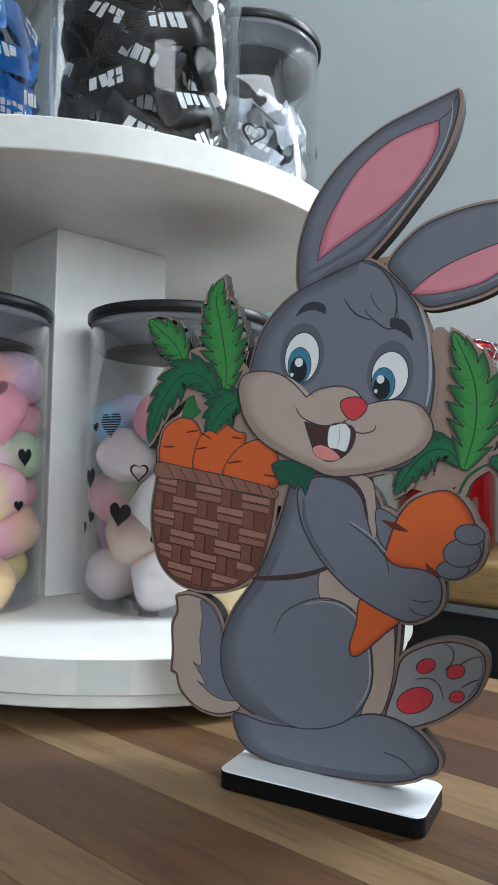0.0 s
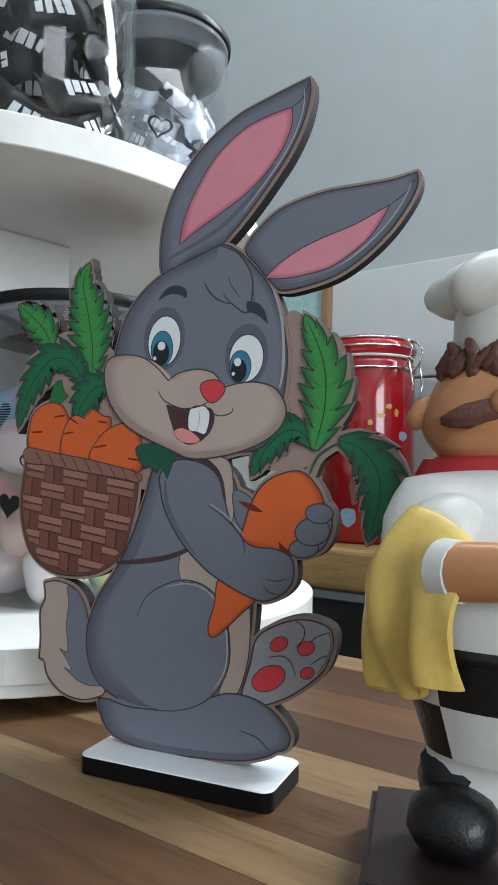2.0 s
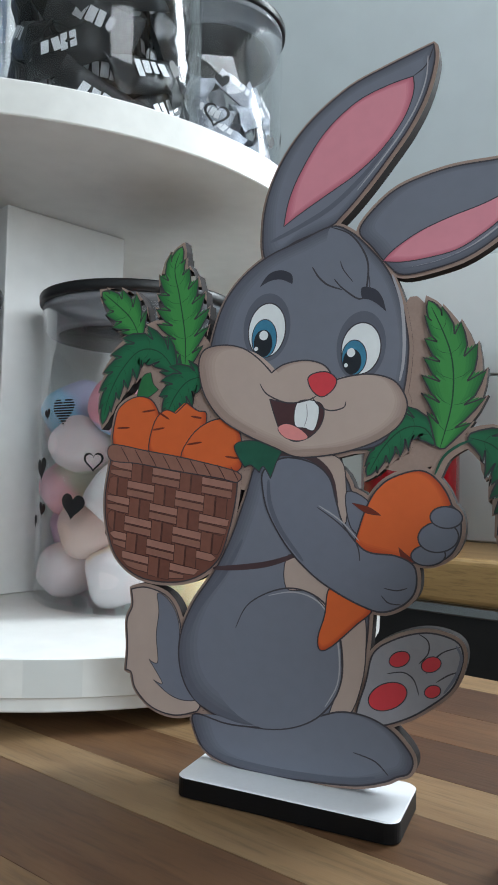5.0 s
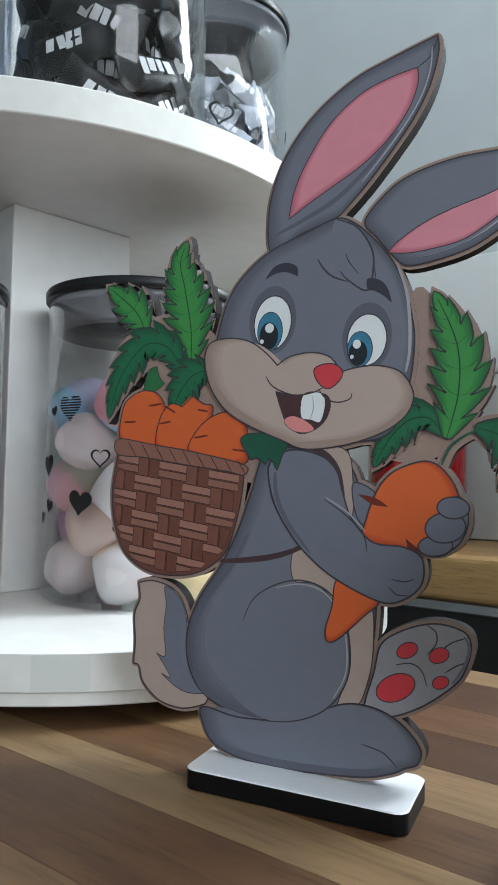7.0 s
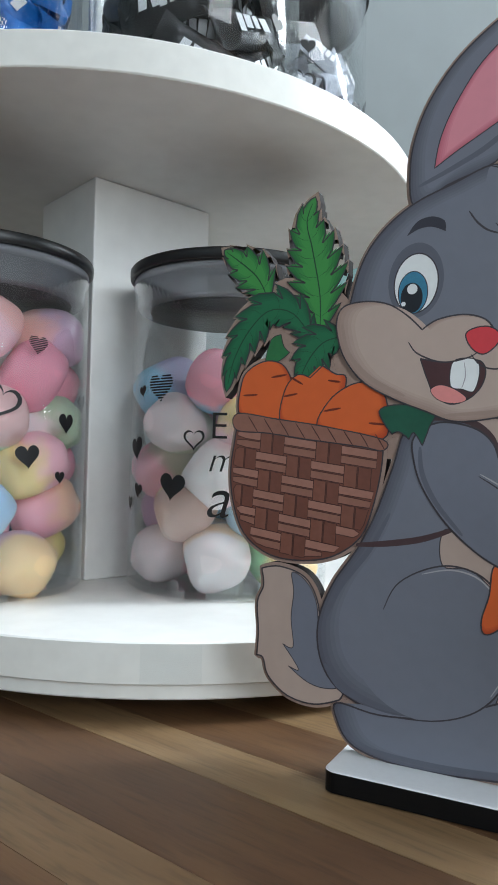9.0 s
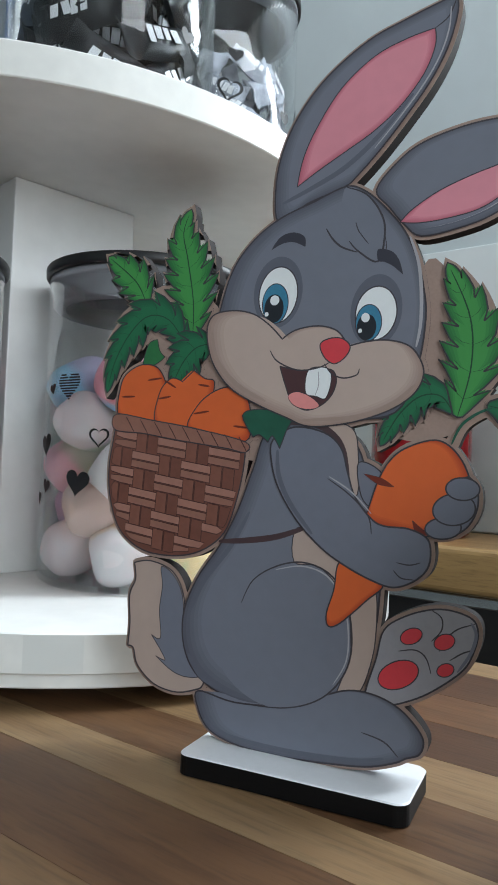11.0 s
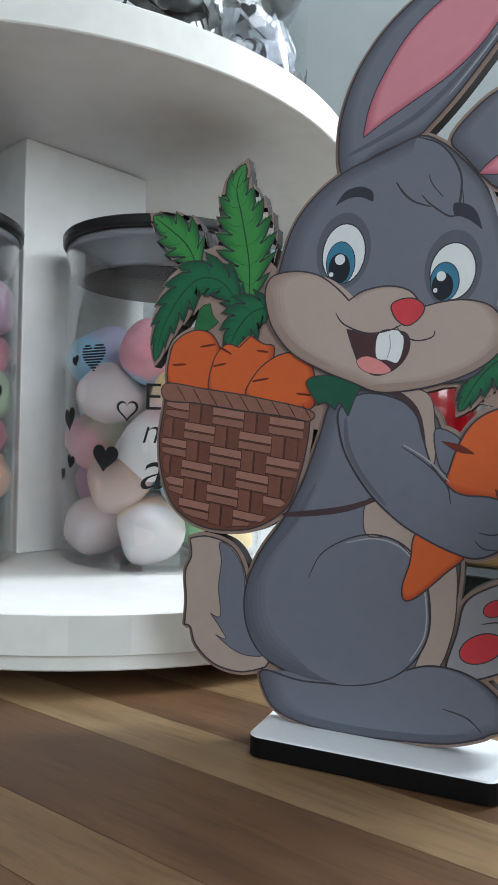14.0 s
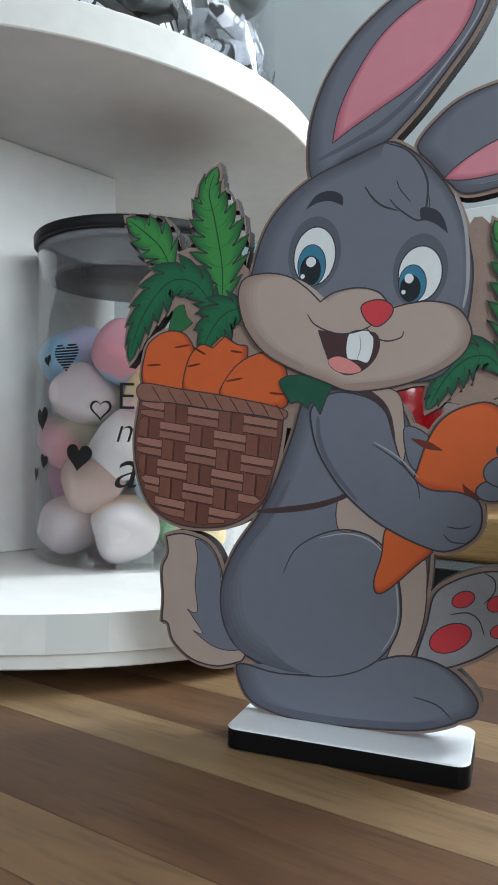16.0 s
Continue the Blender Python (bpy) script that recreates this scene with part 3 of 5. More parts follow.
def candy_mesh(name, seed, mat, size):
    bm = bmesh.new()
    bmesh.ops.create_grid(bm, x_segments=12, y_segments=6, size=0.5)
    top = bm.verts[:]
    L, Wd, T = size
    low = {}
    for v in top:
        low[v] = bm.verts.new(v.co)
    for f in bm.faces[:]:
        bm.faces.new([low[v] for v in reversed(f.verts)])
    for up, vs in ((1, top), (-1, list(low.values()))):
        for v in vs:
            x, y = v.co.x * 2, v.co.y * 2
            crimp = 1.0 if abs(x) < 0.72 else 0.12
            puff = max(0.0, 1 - y * y) ** 0.5 * crimp
            fan = 1.0 if abs(x) < 0.75 else 1.12
            wob = noise.noise(Vector((x * 2.2, y * 2.2, seed * 3.1 + up))) * 0.14
            v.co = Vector((x * L / 2, y * Wd / 2 * fan, up * (puff * T / 2 * (1 + wob * 2)) + wob * T * 0.5 + (0.0008 * math.sin(y * 14) if crimp < 0.5 else 0)))
    bmesh.ops.remove_doubles(bm, verts=bm.verts, dist=2e-5)
    return from_bm(name, bm, [mat], True)


def mark_mesh(seed, size):
    """Plain bars standing for the printed name on a wrapper."""
    rnd, v, f = random.Random(seed), [], []
    L, Wd, T = size
    for side in (1, -1):
        x = -0.20 * L
        for k in range(4):
            w, h = rnd.uniform(0.07, 0.11) * L, rnd.uniform(0.3, 0.44) * Wd
            s, sh = len(v), rnd.uniform(-0.02, 0.03) * L
            y0 = rnd.uniform(-0.03, 0.03) * Wd
            for px, py in ((x, -h / 2), (x + w, -h / 2), (x + w + sh, h / 2), (x + sh, h / 2)):
                yy = (py + y0) / (Wd / 2)
                v.append((px, py + y0, side * (0.5 * T * max(0.1, 1 - yy * yy) ** 0.5 * 1.12 + 0.0006)))
            f.append((s, s + 1, s + 2, s + 3))
            x += w + 0.025 * L
    return mesh("printed_mark", v, f, [M["wrap_mark"]])


def fill_candy(jx, jy, jz, seed, top, mat, label, size, per_ring):
    rnd = random.Random(seed)
    bodies = [candy_mesh("wrapped_sweet", seed + s, mat, size) for s in range(4)]
    marks = [mark_mesh(seed + s, size) for s in range(4)]
    z, k = size[1] * 0.55, 0
    while z < top:
        for ring, count in ((0.0405, per_ring), (0.021, 4)):
            for i in range(count):
                a = 2 * math.pi * (i + 0.5 * (k % 2)) / count + rnd.uniform(-0.2, 0.2)
                s = rnd.randrange(4)
                ob = new("wrapped_sweet", bodies[s])
                yaw = math.degrees(a) + 90
                ob.matrix_basis = Matrix.Translation((jx + ring * math.cos(a), jy + ring * math.sin(a), jz + z + rnd.uniform(-0.004, 0.004))) @ pose(0, 0, 0, 0, 0, yaw) @ pose(0, 0, 0, 90 + rnd.uniform(-18, 18), 0, 0) @ pose(0, 0, 0, 0, 0, rnd.choice((0, 180)) + rnd.uniform(-38, 38))
                tagged(ob, label, "sweet", "wrapped sweets in the jars")
                part("printed_mark", marks[s], ob, "white printed bars")
        z += size[1] * 0.95
        k += 1


fill_candy(*JD, 21, 0.14, M["wrap_black"], "black foil-wrapped sweet in a clear jar", (0.046, 0.021, 0.012), 6)
fill_candy(*JC, 41, 0.118, M["wrap_silver"], "silver and black foil-wrapped sweet in a clear jar", (0.036, 0.017, 0.010), 8)
fill_candy(*JE, 61, 0.12, M["wrap_blue"], "bright blue foil-wrapped sweet in a clear jar", (0.046, 0.021, 0.012), 6)

# ---- the cut-out rabbit sign ----
sign = thing("cutout_sign", "grey rabbit cut-out sign with carrots on a white base", "sign", pose(0, 0, 0))
PV, PF, PI, LEVEL = [], [], [], [0]
BV, BF, BI, PIECES = [], [], [], [0]
NAMES = [k for k in M]
THICK = 0.0045


def flat(loop, colour):
    """One printed area, a hair in front of the last one."""
    LEVEL[0] += 1
    y, s = -0.0004 - 0.0000015 * LEVEL[0], len(PV)
    PV.extend((q.x / 1000, y, q.y / 1000) for q in loop)
    for t in tri_fill(loop):
        PF.append(tuple(s + i for i in t))
        PI.append(NAMES.index(colour))


def ribbon(pts, width, colour, closed=False):
    LEVEL[0] += 1
    y, s, n = -0.0004 - 0.0000015 * LEVEL[0], len(PV), len(pts)
    for i, q in enumerate(pts):
        e = (pts[(i + 1) % n] - pts[i - 1]) if closed else (pts[min(i + 1, n - 1)] - pts[max(i - 1, 0)])
        e = Vector((-e.y, e.x)).normalized() if e.length > 1e-9 else Vector((0, 1))
        w = width / 2 if closed else width / 2 * (0.35 + 0.65 * math.sin(math.pi * min(1, max(0, i / (n - 1)))) ** 0.5)
        PV.extend(((q.x + e.x * w) / 1000, y, (q.y + e.y * w) / 1000) if k == 0 else ((q.x - e.x * w) / 1000, y, (q.y - e.y * w) / 1000) for k in (0, 1))
    for i in range(n if closed else n - 1):
        a, b = s + 2 * i, s + 2 * ((i + 1) % n)
        PF.append((a, a + 1, b + 1, b))
        PI.append(NAMES.index(colour))


def board_loop(loop):
    """A piece of the sawn board: its face, burnt edge and back."""
    PIECES[0] += 1
    y0, y1, s, n = -0.00001 * PIECES[0], THICK + 0.00001 * PIECES[0], len(BV), len(loop)
    BV.extend((q.x / 1000, y0, q.y / 1000) for q in loop)
    BV.extend((q.x / 1000, y1, q.y / 1000) for q in loop)
    for t in tri_fill(loop):
        BF.append(tuple(s + i for i in t)), BI.append(0)
        BF.append(tuple(s + n + i for i in reversed(t))), BI.append(2)
    for i in range(n):
        j = (i + 1) % n
        BF.append((s + i, s + j, s + n + j, s + n + i)), BI.append(1)


def soft(loop, colour, drift):
    """An area printed in tones that lighten step by step away from one side."""
    mid = sum(loop, Vector((0, 0))) / len(loop)
    for i in range(6):
        s = 1 - 0.028 * i
        flat([mid + (q - mid) * s + Vector(drift) * i for q in loop], f"{colour}_{i}")


def fill(points, colour, stroke, board, ink, drift=None):
    loop = spline(points, True)
    if board:
        board_loop(grown(loop, 1.25))
    if drift:
        soft(loop, colour, drift)
    else:
        flat(loop, colour)
    if stroke:
        ribbon(loop, stroke, ink, True)


def line(points, width, colour):
    ribbon(spline(points, False), width * 1.05, colour)


def plain_oval(cx, cz, rx, rz, colour):
    """In the lightest tone, so that it melts into the area round it."""
    flat([Vector((cx + rx * math.cos(t), cz + rz * math.sin(t))) for t in (2 * math.pi * i / 48 for i in range(48))], f"{colour}_5")


def oval(cx, cz, rx, rz, lean, colour, stroke):
    c, s = math.cos(radians(lean)), math.sin(radians(lean))
    loop = [Vector((cx + c * rx * math.cos(t) - s * rz * math.sin(t), cz + s * rx * math.cos(t) + c * rz * math.sin(t))) for t in (2 * math.pi * i / 40 for i in range(40))]
    flat(loop, colour)
    if stroke:
        ribbon(loop, stroke, "ink", True)


def board_piece(points):
    board_loop(grown(spline(points, True), 0.5))


def board_stem(points):
    p = spline(points, False)
    left, right = [], []
    for i, q in enumerate(p):
        e = p[min(i + 1, len(p) - 1)] - p[max(i - 1, 0)]
        e = Vector((-e.y, e.x)).normalized() * 2.0
        left.append(q + e), right.append(q - e)
    board_loop(left + right[::-1])


def leaf(points, width, teeth, tone):
    """A carrot leaf along a bent spine, saw-toothed on both sides, with veins."""
    p = spline(points, False, 12)
    acc = [0.0]
    for a, b in zip(p, p[1:]):
        acc.append(acc[-1] + (b - a).length)

    def at(s):
        d = max(0.0, min(1.0, s)) * acc[-1]
        k = max(i for i in range(len(acc)) if acc[i] <= d + 1e-9)
        k = min(k, len(p) - 2)
        q = p[k] + (p[k + 1] - p[k]) * ((d - acc[k]) / max(1e-9, acc[k + 1] - acc[k]))
        e = (p[k + 1] - p[k]).normalized()
        return q, Vector((-e.y, e.x)), e

    def bend(s, sg):
        """How far a side may reach before it folds over itself in a bend."""
        e0, e1 = at(s - 0.06)[2], at(s + 0.06)[2]
        c = (e0.x * e1.y - e0.y * e1.x) / (0.12 * acc[-1])
        return 0.5 / abs(c) if c * sg > 1e-4 else 1e9

    def env(s):
        """Half width along the leaf: a narrow stalk, full below the middle, a drawn-out tip."""
        grow = min(1.0, 0.34 + 1.9 * s)
        return width * grow * max(0.0, 1 - max(0.0, (s - 0.42) / 0.60) ** 1.7)

    def side(sg, k, deep):
        """Hooked teeth: a long bowed back, a pointed tip reaching forwards, a short cut back in."""
        out = []
        for t in range(teeth):
            s0, s1 = 0.86 * t / teeth, 0.86 * (t + 1) / teeth
            tip = min(0.985, s1 + 0.30 / teeth)
            for f, w in ((0.05, 0.0), (0.35, 0.52), (0.7, 0.86)):
                s = s0 + (tip - s0) * f
                q, nn, e = at(s)
                out.append(q + nn * sg * min(env(s) * (deep + (1 - deep) * w) * k, bend(s, sg)))
            q, nn, e = at(tip)
            out.append(q + nn * sg * min(env(tip) * 1.12 * k, bend(tip, sg)) + e * width * 0.07)
            q, nn, e = at(min(0.99, s1 + 0.04 / teeth))
            out.append(q + nn * sg * min(env(min(0.99, s1)) * deep * k, bend(s1, sg)))
        for s, w in ((0.90, 0.78), (0.94, 0.95), (0.97, 1.0)):
            q, nn, e = at(s)
            out.append(q + nn * sg * min(env(s) * w * k, bend(s, sg)))
        return out

    def outline(k, d=0.0, deep=0.46):
        a, c = side(1, k, deep), side(-1, k, deep)
        end = at(1)
        loop = [at(0)[0]] + a + [end[0] + end[2] * d] + c[::-1]
        return grown(loop, d) if d else loop

    loop = outline(1)
    board_loop(outline(1.0, 1.0, 0.75))
    for i, k in enumerate((1.0, 0.9, 0.8, 0.68, 0.55)):
        flat(outline(k) if i else loop, f"{tone}_{i}")
    ribbon(loop, 0.5, "ink", True)
    ribbon([at(i / 20 * 0.95)[0] for i in range(21)], 0.45, "leaf_vein")
    for t in range(1, teeth):
        for sg in (1, -1):
            q, nn, e = at((t - 0.3) / teeth)
            ribbon([q, q + (nn * sg * env(t / teeth) * 0.35 + e * width * 0.12), q + (nn * sg * env(t / teeth) * 0.62 + e * width * 0.34)], 0.16, "leaf_vein")


def inside(q, loop):
    hit = False
    for a, b in zip(loop, loop[1:] + loop[:1]):
        if (a.y > q.y) != (b.y > q.y) and q.x < (b.x - a.x) * (q.y - a.y) / (b.y - a.y) + a.x:
            hit = not hit
    return hit


def weave(outline):
    """Printed basketwork: pairs of strips, across and upright by turns."""
    inner = grown(spline(outline, True), -0.9)
    ax, az = Vector((0.990, -0.143)), Vector((0.06, 0.998))
    o = Vector((-13.5, 109.0))
    cw, ch = 10.2, 6.4
    for j in range(8):
        for i in range(-1, 7):
            across = (i + j) % 2 == 0
            for k in range(2):
                if across:
                    x0, x1, y0, y1, col = i * cw - 0.8, (i + 1) * cw + 0.8, -j * ch - 0.3 - k * ch * 0.48, -j * ch - (k + 1) * ch * 0.46, "wicker_light" if k == 0 else "rim"
                else:
                    x0, x1, y0, y1, col = i * cw + 0.5 + k * cw * 0.46, i * cw + cw * 0.46 * (k + 1) + 0.1, -j * ch + 0.2, -(j + 1) * ch - 0.2, "wicker" if k else "wicker_dark"
                if not across and k == 0:
                    col = "wicker_mid"
                quad = []
                for px, py in ((x0, y0), ((x0 + x1) / 2, y0), (x1, y0), (x1, y1), ((x0 + x1) / 2, y1), (x0, y1)):
                    quad.append(o + ax * px + az * py)
                mid = sum(quad, Vector((0, 0))) / 6
                if not inside(mid, inner):
                    continue
                quad = [q if inside(q, inner) else pull(q, mid, inner) for q in quad]
                flat(quad, col)
                ribbon(quad, 0.28, "wicker_dark", True)


def pull(q, mid, loop):
    lo, hi = 0.0, 1.0
    for _ in range(9):
        m = (lo + hi) / 2
        lo, hi = (m, hi) if inside(mid + (q - mid) * m, loop) else (lo, m)
    return mid + (q - mid) * lo


# the board behind the head and between the leaves
board_piece([(95.6, 157.6), (103.7, 155.1), (111.2, 149.1), (112.3, 130.9), (109.8, 112.9), (100.5, 107.3), (90.9, 107.2), (84.9, 112.8)])
board_piece([(0.6, 156.1), (13.6, 157.5), (26.4, 150.3), (31.7, 133.3), (34.6, 116.6), (14.7, 120.9), (1.5, 129.8)])
board_piece([(38.2, 112.5), (55.4, 112.6), (55.6, 100.7), (38.5, 100.3)])
board_piece([(72.6, 112.7), (77.0, 99.4), (85.2, 94.0), (93.2, 83.2), (85.5, 75.3), (69.2, 74.1)])
# ears
fill([(80.7, 183.6), (87.6, 191.8), (95.5, 196.5), (108.8, 199.5), (121.5, 199.9), (131.9, 200.3), (139.6, 201.7, 1), (139.7, 197.4), (137.0, 191.7), (131.2, 184.0), (123.4, 177.0), (114.6, 171.6), (105.4, 168.9), (94.9, 167.7), (89.9, 171.4), (84.8, 177.7)], 'fur', 0.5, True, 'ink', (0.12, 0.1))  # rear ear
fill([(88.3, 172.5, 1), (91.8, 176.0), (99.6, 180.7), (108.9, 184.2), (119.8, 187.4), (131.1, 192.4, 1), (128.6, 188.0), (124.3, 182.3), (118.1, 177.6), (110.9, 173.8), (101.6, 172.1), (93.9, 171.7)], 'pink', 0.35, False, 'ink', (0.1, 0.1))  # rear ear inside
line([(131.1, 192.4), (136.2, 195.7), (139.0, 199.7)], 0.4, 'ink')
line([(137.9, 198.5), (134.9, 192.4), (129.4, 185.3), (121.9, 178.8), (113.7, 173.6), (105.0, 170.8), (96.0, 169.6)], 0.5, 'fur_light')
line([(91.9, 169.3), (103.5, 170.4), (113.7, 173.4), (123.4, 179.1), (132.0, 187.5)], 0.5, 'fur_dark')
# basket leaves
leaf([(17.8, 140.6), (17.5, 152.7), (14.6, 167.9), (12.5, 177.4), (15.4, 185.3)], 9.8, 7, 'leaf')  # tall leaf
leaf([(-1.2, 152.3), (-6.3, 161.4), (-18.9, 171.7)], 7.4, 4, 'leaf')  # short leaf
leaf([(16.2, 136.4), (8.3, 146.8), (-0.8, 148.7), (-8.6, 142.1), (-14.2, 132.3), (-16.9, 121.5)], 7.8, 8, 'leaf_dark')  # drooping leaf
fill([(-1.8, 130.3), (0.1, 138.6), (3.8, 140.2, 1), (4.9, 136.2), (7.1, 134.0, 1), (3.5, 131.5)], 'leaf', 0.3, False, 'ink')  # stalk leaf
leaf([(26.5, 138.2), (19.4, 136.7), (14.3, 131.6), (10.5, 124.0)], 8.2, 5, 'leaf_dark')  # dark leaf
# carrots in the basket
fill([(-10.6, 112.3), (-10.8, 124.5), (-7.1, 129.5), (-0.7, 131.6), (5.4, 129.3), (8.6, 121.0), (5.8, 109.8)], 'carrot', 0.45, True, 'ink', (-0.15, 0.2))  # carrot
fill([(4.8, 109.8), (5.4, 121.0), (10.0, 126.4), (14.6, 125.2, 1), (19.0, 129.0, 1), (23.4, 126.1), (27.1, 124.6), (24.9, 114.6), (19.7, 107.8)], 'carrot', 0.45, True, 'ink', (-0.15, 0.2))  # carrot
fill([(18.2, 107.8), (21.1, 117.1), (29.1, 122.5), (36.8, 122.4), (40.7, 115.6), (39.1, 104.8)], 'carrot', 0.45, True, 'ink', (-0.15, 0.2))  # carrot
line([(-10.1, 120.1), (-4.6, 120.2)], 0.7, 'carrot_dark')
line([(0.5, 125.9), (6.3, 126.6)], 0.7, 'carrot_dark')
line([(5.2, 119.3), (10.2, 120.1)], 0.7, 'carrot_dark')
line([(7.4, 125.8), (12.1, 123.1)], 0.7, 'carrot_dark')
line([(19.5, 114.1), (25.4, 115.0)], 0.7, 'carrot_dark')
line([(34.7, 110.1), (39.9, 109.5)], 0.7, 'carrot_dark')
line([(20.9, 124.1), (25.2, 123.4)], 0.7, 'carrot_dark')
# basket
fill([(-11.5, 114.1, 1), (3.4, 111.7), (20.1, 109.1), (39.6, 104.9, 1), (39.1, 96.2), (36.8, 85.0), (32.8, 74.6), (24.3, 68.0), (13.4, 65.5), (1.0, 66.6), (-8.6, 72.9), (-13.2, 83.5), (-14.4, 94.5), (-13.1, 104.5)], 'wicker', 0.5, True, 'ink')  # basket
weave([(-11.5, 114.1, 1), (3.4, 111.7), (20.1, 109.1), (39.6, 104.9, 1), (39.1, 96.2), (36.8, 85.0), (32.8, 74.6), (24.3, 68.0), (13.4, 65.5), (1.0, 66.6), (-8.6, 72.9), (-13.2, 83.5), (-14.4, 94.5), (-13.1, 104.5)])
fill([(-12.1, 113.9), (3.4, 111.7), (20.1, 109.1), (39.4, 104.9), (39.5, 101.4), (32.6, 102.6), (15.2, 104.8), (-0.4, 107.1), (-12.4, 108.3)], 'rim', 0.4, False, 'ink')  # basket rim
line([(-7.9, 113.0), (-5.9, 110.1), (-4.2, 107.5)], 0.35, 'wicker_dark')
line([(-1.9, 112.1), (0.0, 109.3), (1.7, 106.7)], 0.35, 'wicker_dark')
line([(3.9, 111.3), (5.9, 108.5), (7.5, 105.9)], 0.35, 'wicker_dark')
line([(9.7, 110.5), (11.6, 107.7), (13.2, 105.2)], 0.35, 'wicker_dark')
line([(15.3, 109.7), (17.2, 106.9), (18.8, 104.4)], 0.35, 'wicker_dark')
line([(20.9, 108.9), (22.7, 106.2), (24.3, 103.7)], 0.35, 'wicker_dark')
line([(26.3, 108.1), (28.1, 105.4), (29.7, 103.0)], 0.35, 'wicker_dark')
line([(31.7, 107.3), (33.5, 104.7), (34.9, 102.3)], 0.35, 'wicker_dark')
line([(37.0, 106.6), (38.7, 104.0), (40.1, 101.6)], 0.35, 'wicker_dark')
# tail
fill([(-1.6, 61.8, 1), (5.0, 63.0), (14.1, 60.1), (18.9, 51.8), (20.3, 37.5), (27.5, 27.2), (26.4, 22.8, 1), (17.9, 20.1), (8.5, 21.4), (1.5, 26.7), (-0.5, 32.3), (-2.9, 32.9, 1), (-2.4, 41.0), (-3.0, 50.6), (-0.8, 56.2)], 'beige', 0.5, True, 'ink')  # tail
fill([(9.5, 61.4), (14.7, 58.7), (18.4, 51.7), (19.8, 37.4), (26.2, 27.7), (21.4, 25.7), (15.2, 26.9), (8.7, 31.0, 1), (12.5, 30.3), (6.6, 37.9, 1), (10.3, 37.3), (9.4, 46.6), (10.2, 55.1)], 'fur', 0.3, False, 'ink')  # tail shade
# raised paw
fill([(82.3, 28.7), (85.3, 41.1), (87.5, 50.0), (93.7, 54.7), (101.2, 57.5), (107.1, 57.8), (112.6, 56.1), (114.2, 52.4), (113.2, 47.1), (110.6, 41.8), (104.8, 36.4), (97.8, 31.6), (89.2, 28.1)], 'sole', 0.5, True, 'ink')  # sole
line([(101.2, 57.3), (104.0, 55.5), (104.1, 51.9), (101.3, 48.4)], 0.4, 'ink')
line([(113.3, 54.8), (108.6, 52.8), (105.4, 49.6), (103.6, 45.8)], 0.4, 'ink')
line([(113.7, 47.8), (110.2, 46.3), (106.6, 43.7)], 0.4, 'ink')
line([(91.9, 44.3), (96.7, 45.3), (99.9, 43.5), (101.5, 39.1)], 0.4, 'ink')
line([(112.2, 55.0), (113.7, 51.8), (112.3, 46.4), (108.8, 40.7)], 0.9, 'fur')
oval(95.5, 49.1, 3.41, 2.17, 30, 'red', 0.3)
oval(105.0, 48.7, 3.11, 2.13, 30, 'red', 0.3)
oval(105.5, 40.8, 2.55, 1.77, 30, 'red', 0.3)
oval(92.0, 37.4, 6.47, 3.80, 30, 'red', 0.35)
# body
fill([(47.8, 109.0), (42.8, 96.4), (37.6, 82.0), (31.6, 70.4), (23.4, 58.4), (18.8, 45.6), (20.4, 33.4), (27.5, 25.2), (41.8, 20.8), (57.4, 21.5), (72.2, 25.6), (80.2, 34.8), (84.4, 47.4), (85.8, 60.5), (85.5, 75.3), (81.2, 93.8), (75.9, 106.0), (62.0, 111.1)], 'fur', 0.55, True, 'ink', (0.45, 0.1))  # body
fill([(66.3, 111.7), (75.6, 109.8), (77.8, 101.3), (77.2, 88.0), (66.8, 88.4), (73.9, 97.4), (72.8, 105.0)], 'beige', 0.35, False, 'ink')  # chest
fill([(58.8, 78.2), (69.2, 74.1), (79.6, 67.4), (84.4, 61.3), (85.1, 51.2), (84.1, 40.9), (80.3, 30.2), (73.2, 27.3), (77.1, 40.9), (75.8, 55.7), (67.2, 66.3), (58.1, 67.5)], 'beige', 0.35, False, 'ink')  # belly
line([(21.5, 47.9), (26.6, 58.7), (35.8, 70.7), (42.0, 82.2)], 1.6, 'fur_dark')
line([(21.4, 33.5), (27.5, 26.2), (41.7, 22.4)], 1.6, 'fur_dark')
# lower leg
fill([(25.7, 21.9), (26.1, 15.9), (30.4, 10.1), (39.8, 7.2), (53.4, 6.4), (68.4, 7.3), (82.7, 8.9), (91.4, 11.7), (95.0, 13.8), (98.8, 15.7), (99.9, 19.8), (97.0, 24.1), (92.1, 28.0), (85.3, 30.4), (77.3, 30.5), (69.1, 27.5), (57.4, 22.5), (39.5, 20.4)], 'fur', 0.55, True, 'ink', (0.1, 0.25))  # lower leg
line([(28.3, 13.2), (37.5, 9.4), (57.7, 8.6), (78.6, 10.0), (88.5, 12.4)], 1.4, 'fur_dark')
line([(81.5, 18.8), (88.4, 17.3), (92.7, 13.7)], 0.45, 'ink')
# thigh
plain_oval(53.6, 43.6, 23.74, 22.64, 'fur')
line([(40.3, 52.6), (44.2, 60.3), (52.0, 65.4), (60.8, 67.5), (69.4, 65.1), (75.1, 58.5), (77.5, 48.4), (77.1, 39.0), (73.1, 31.0), (66.0, 25.0), (55.3, 21.4), (39.5, 20.4)], 0.55, 'ink')
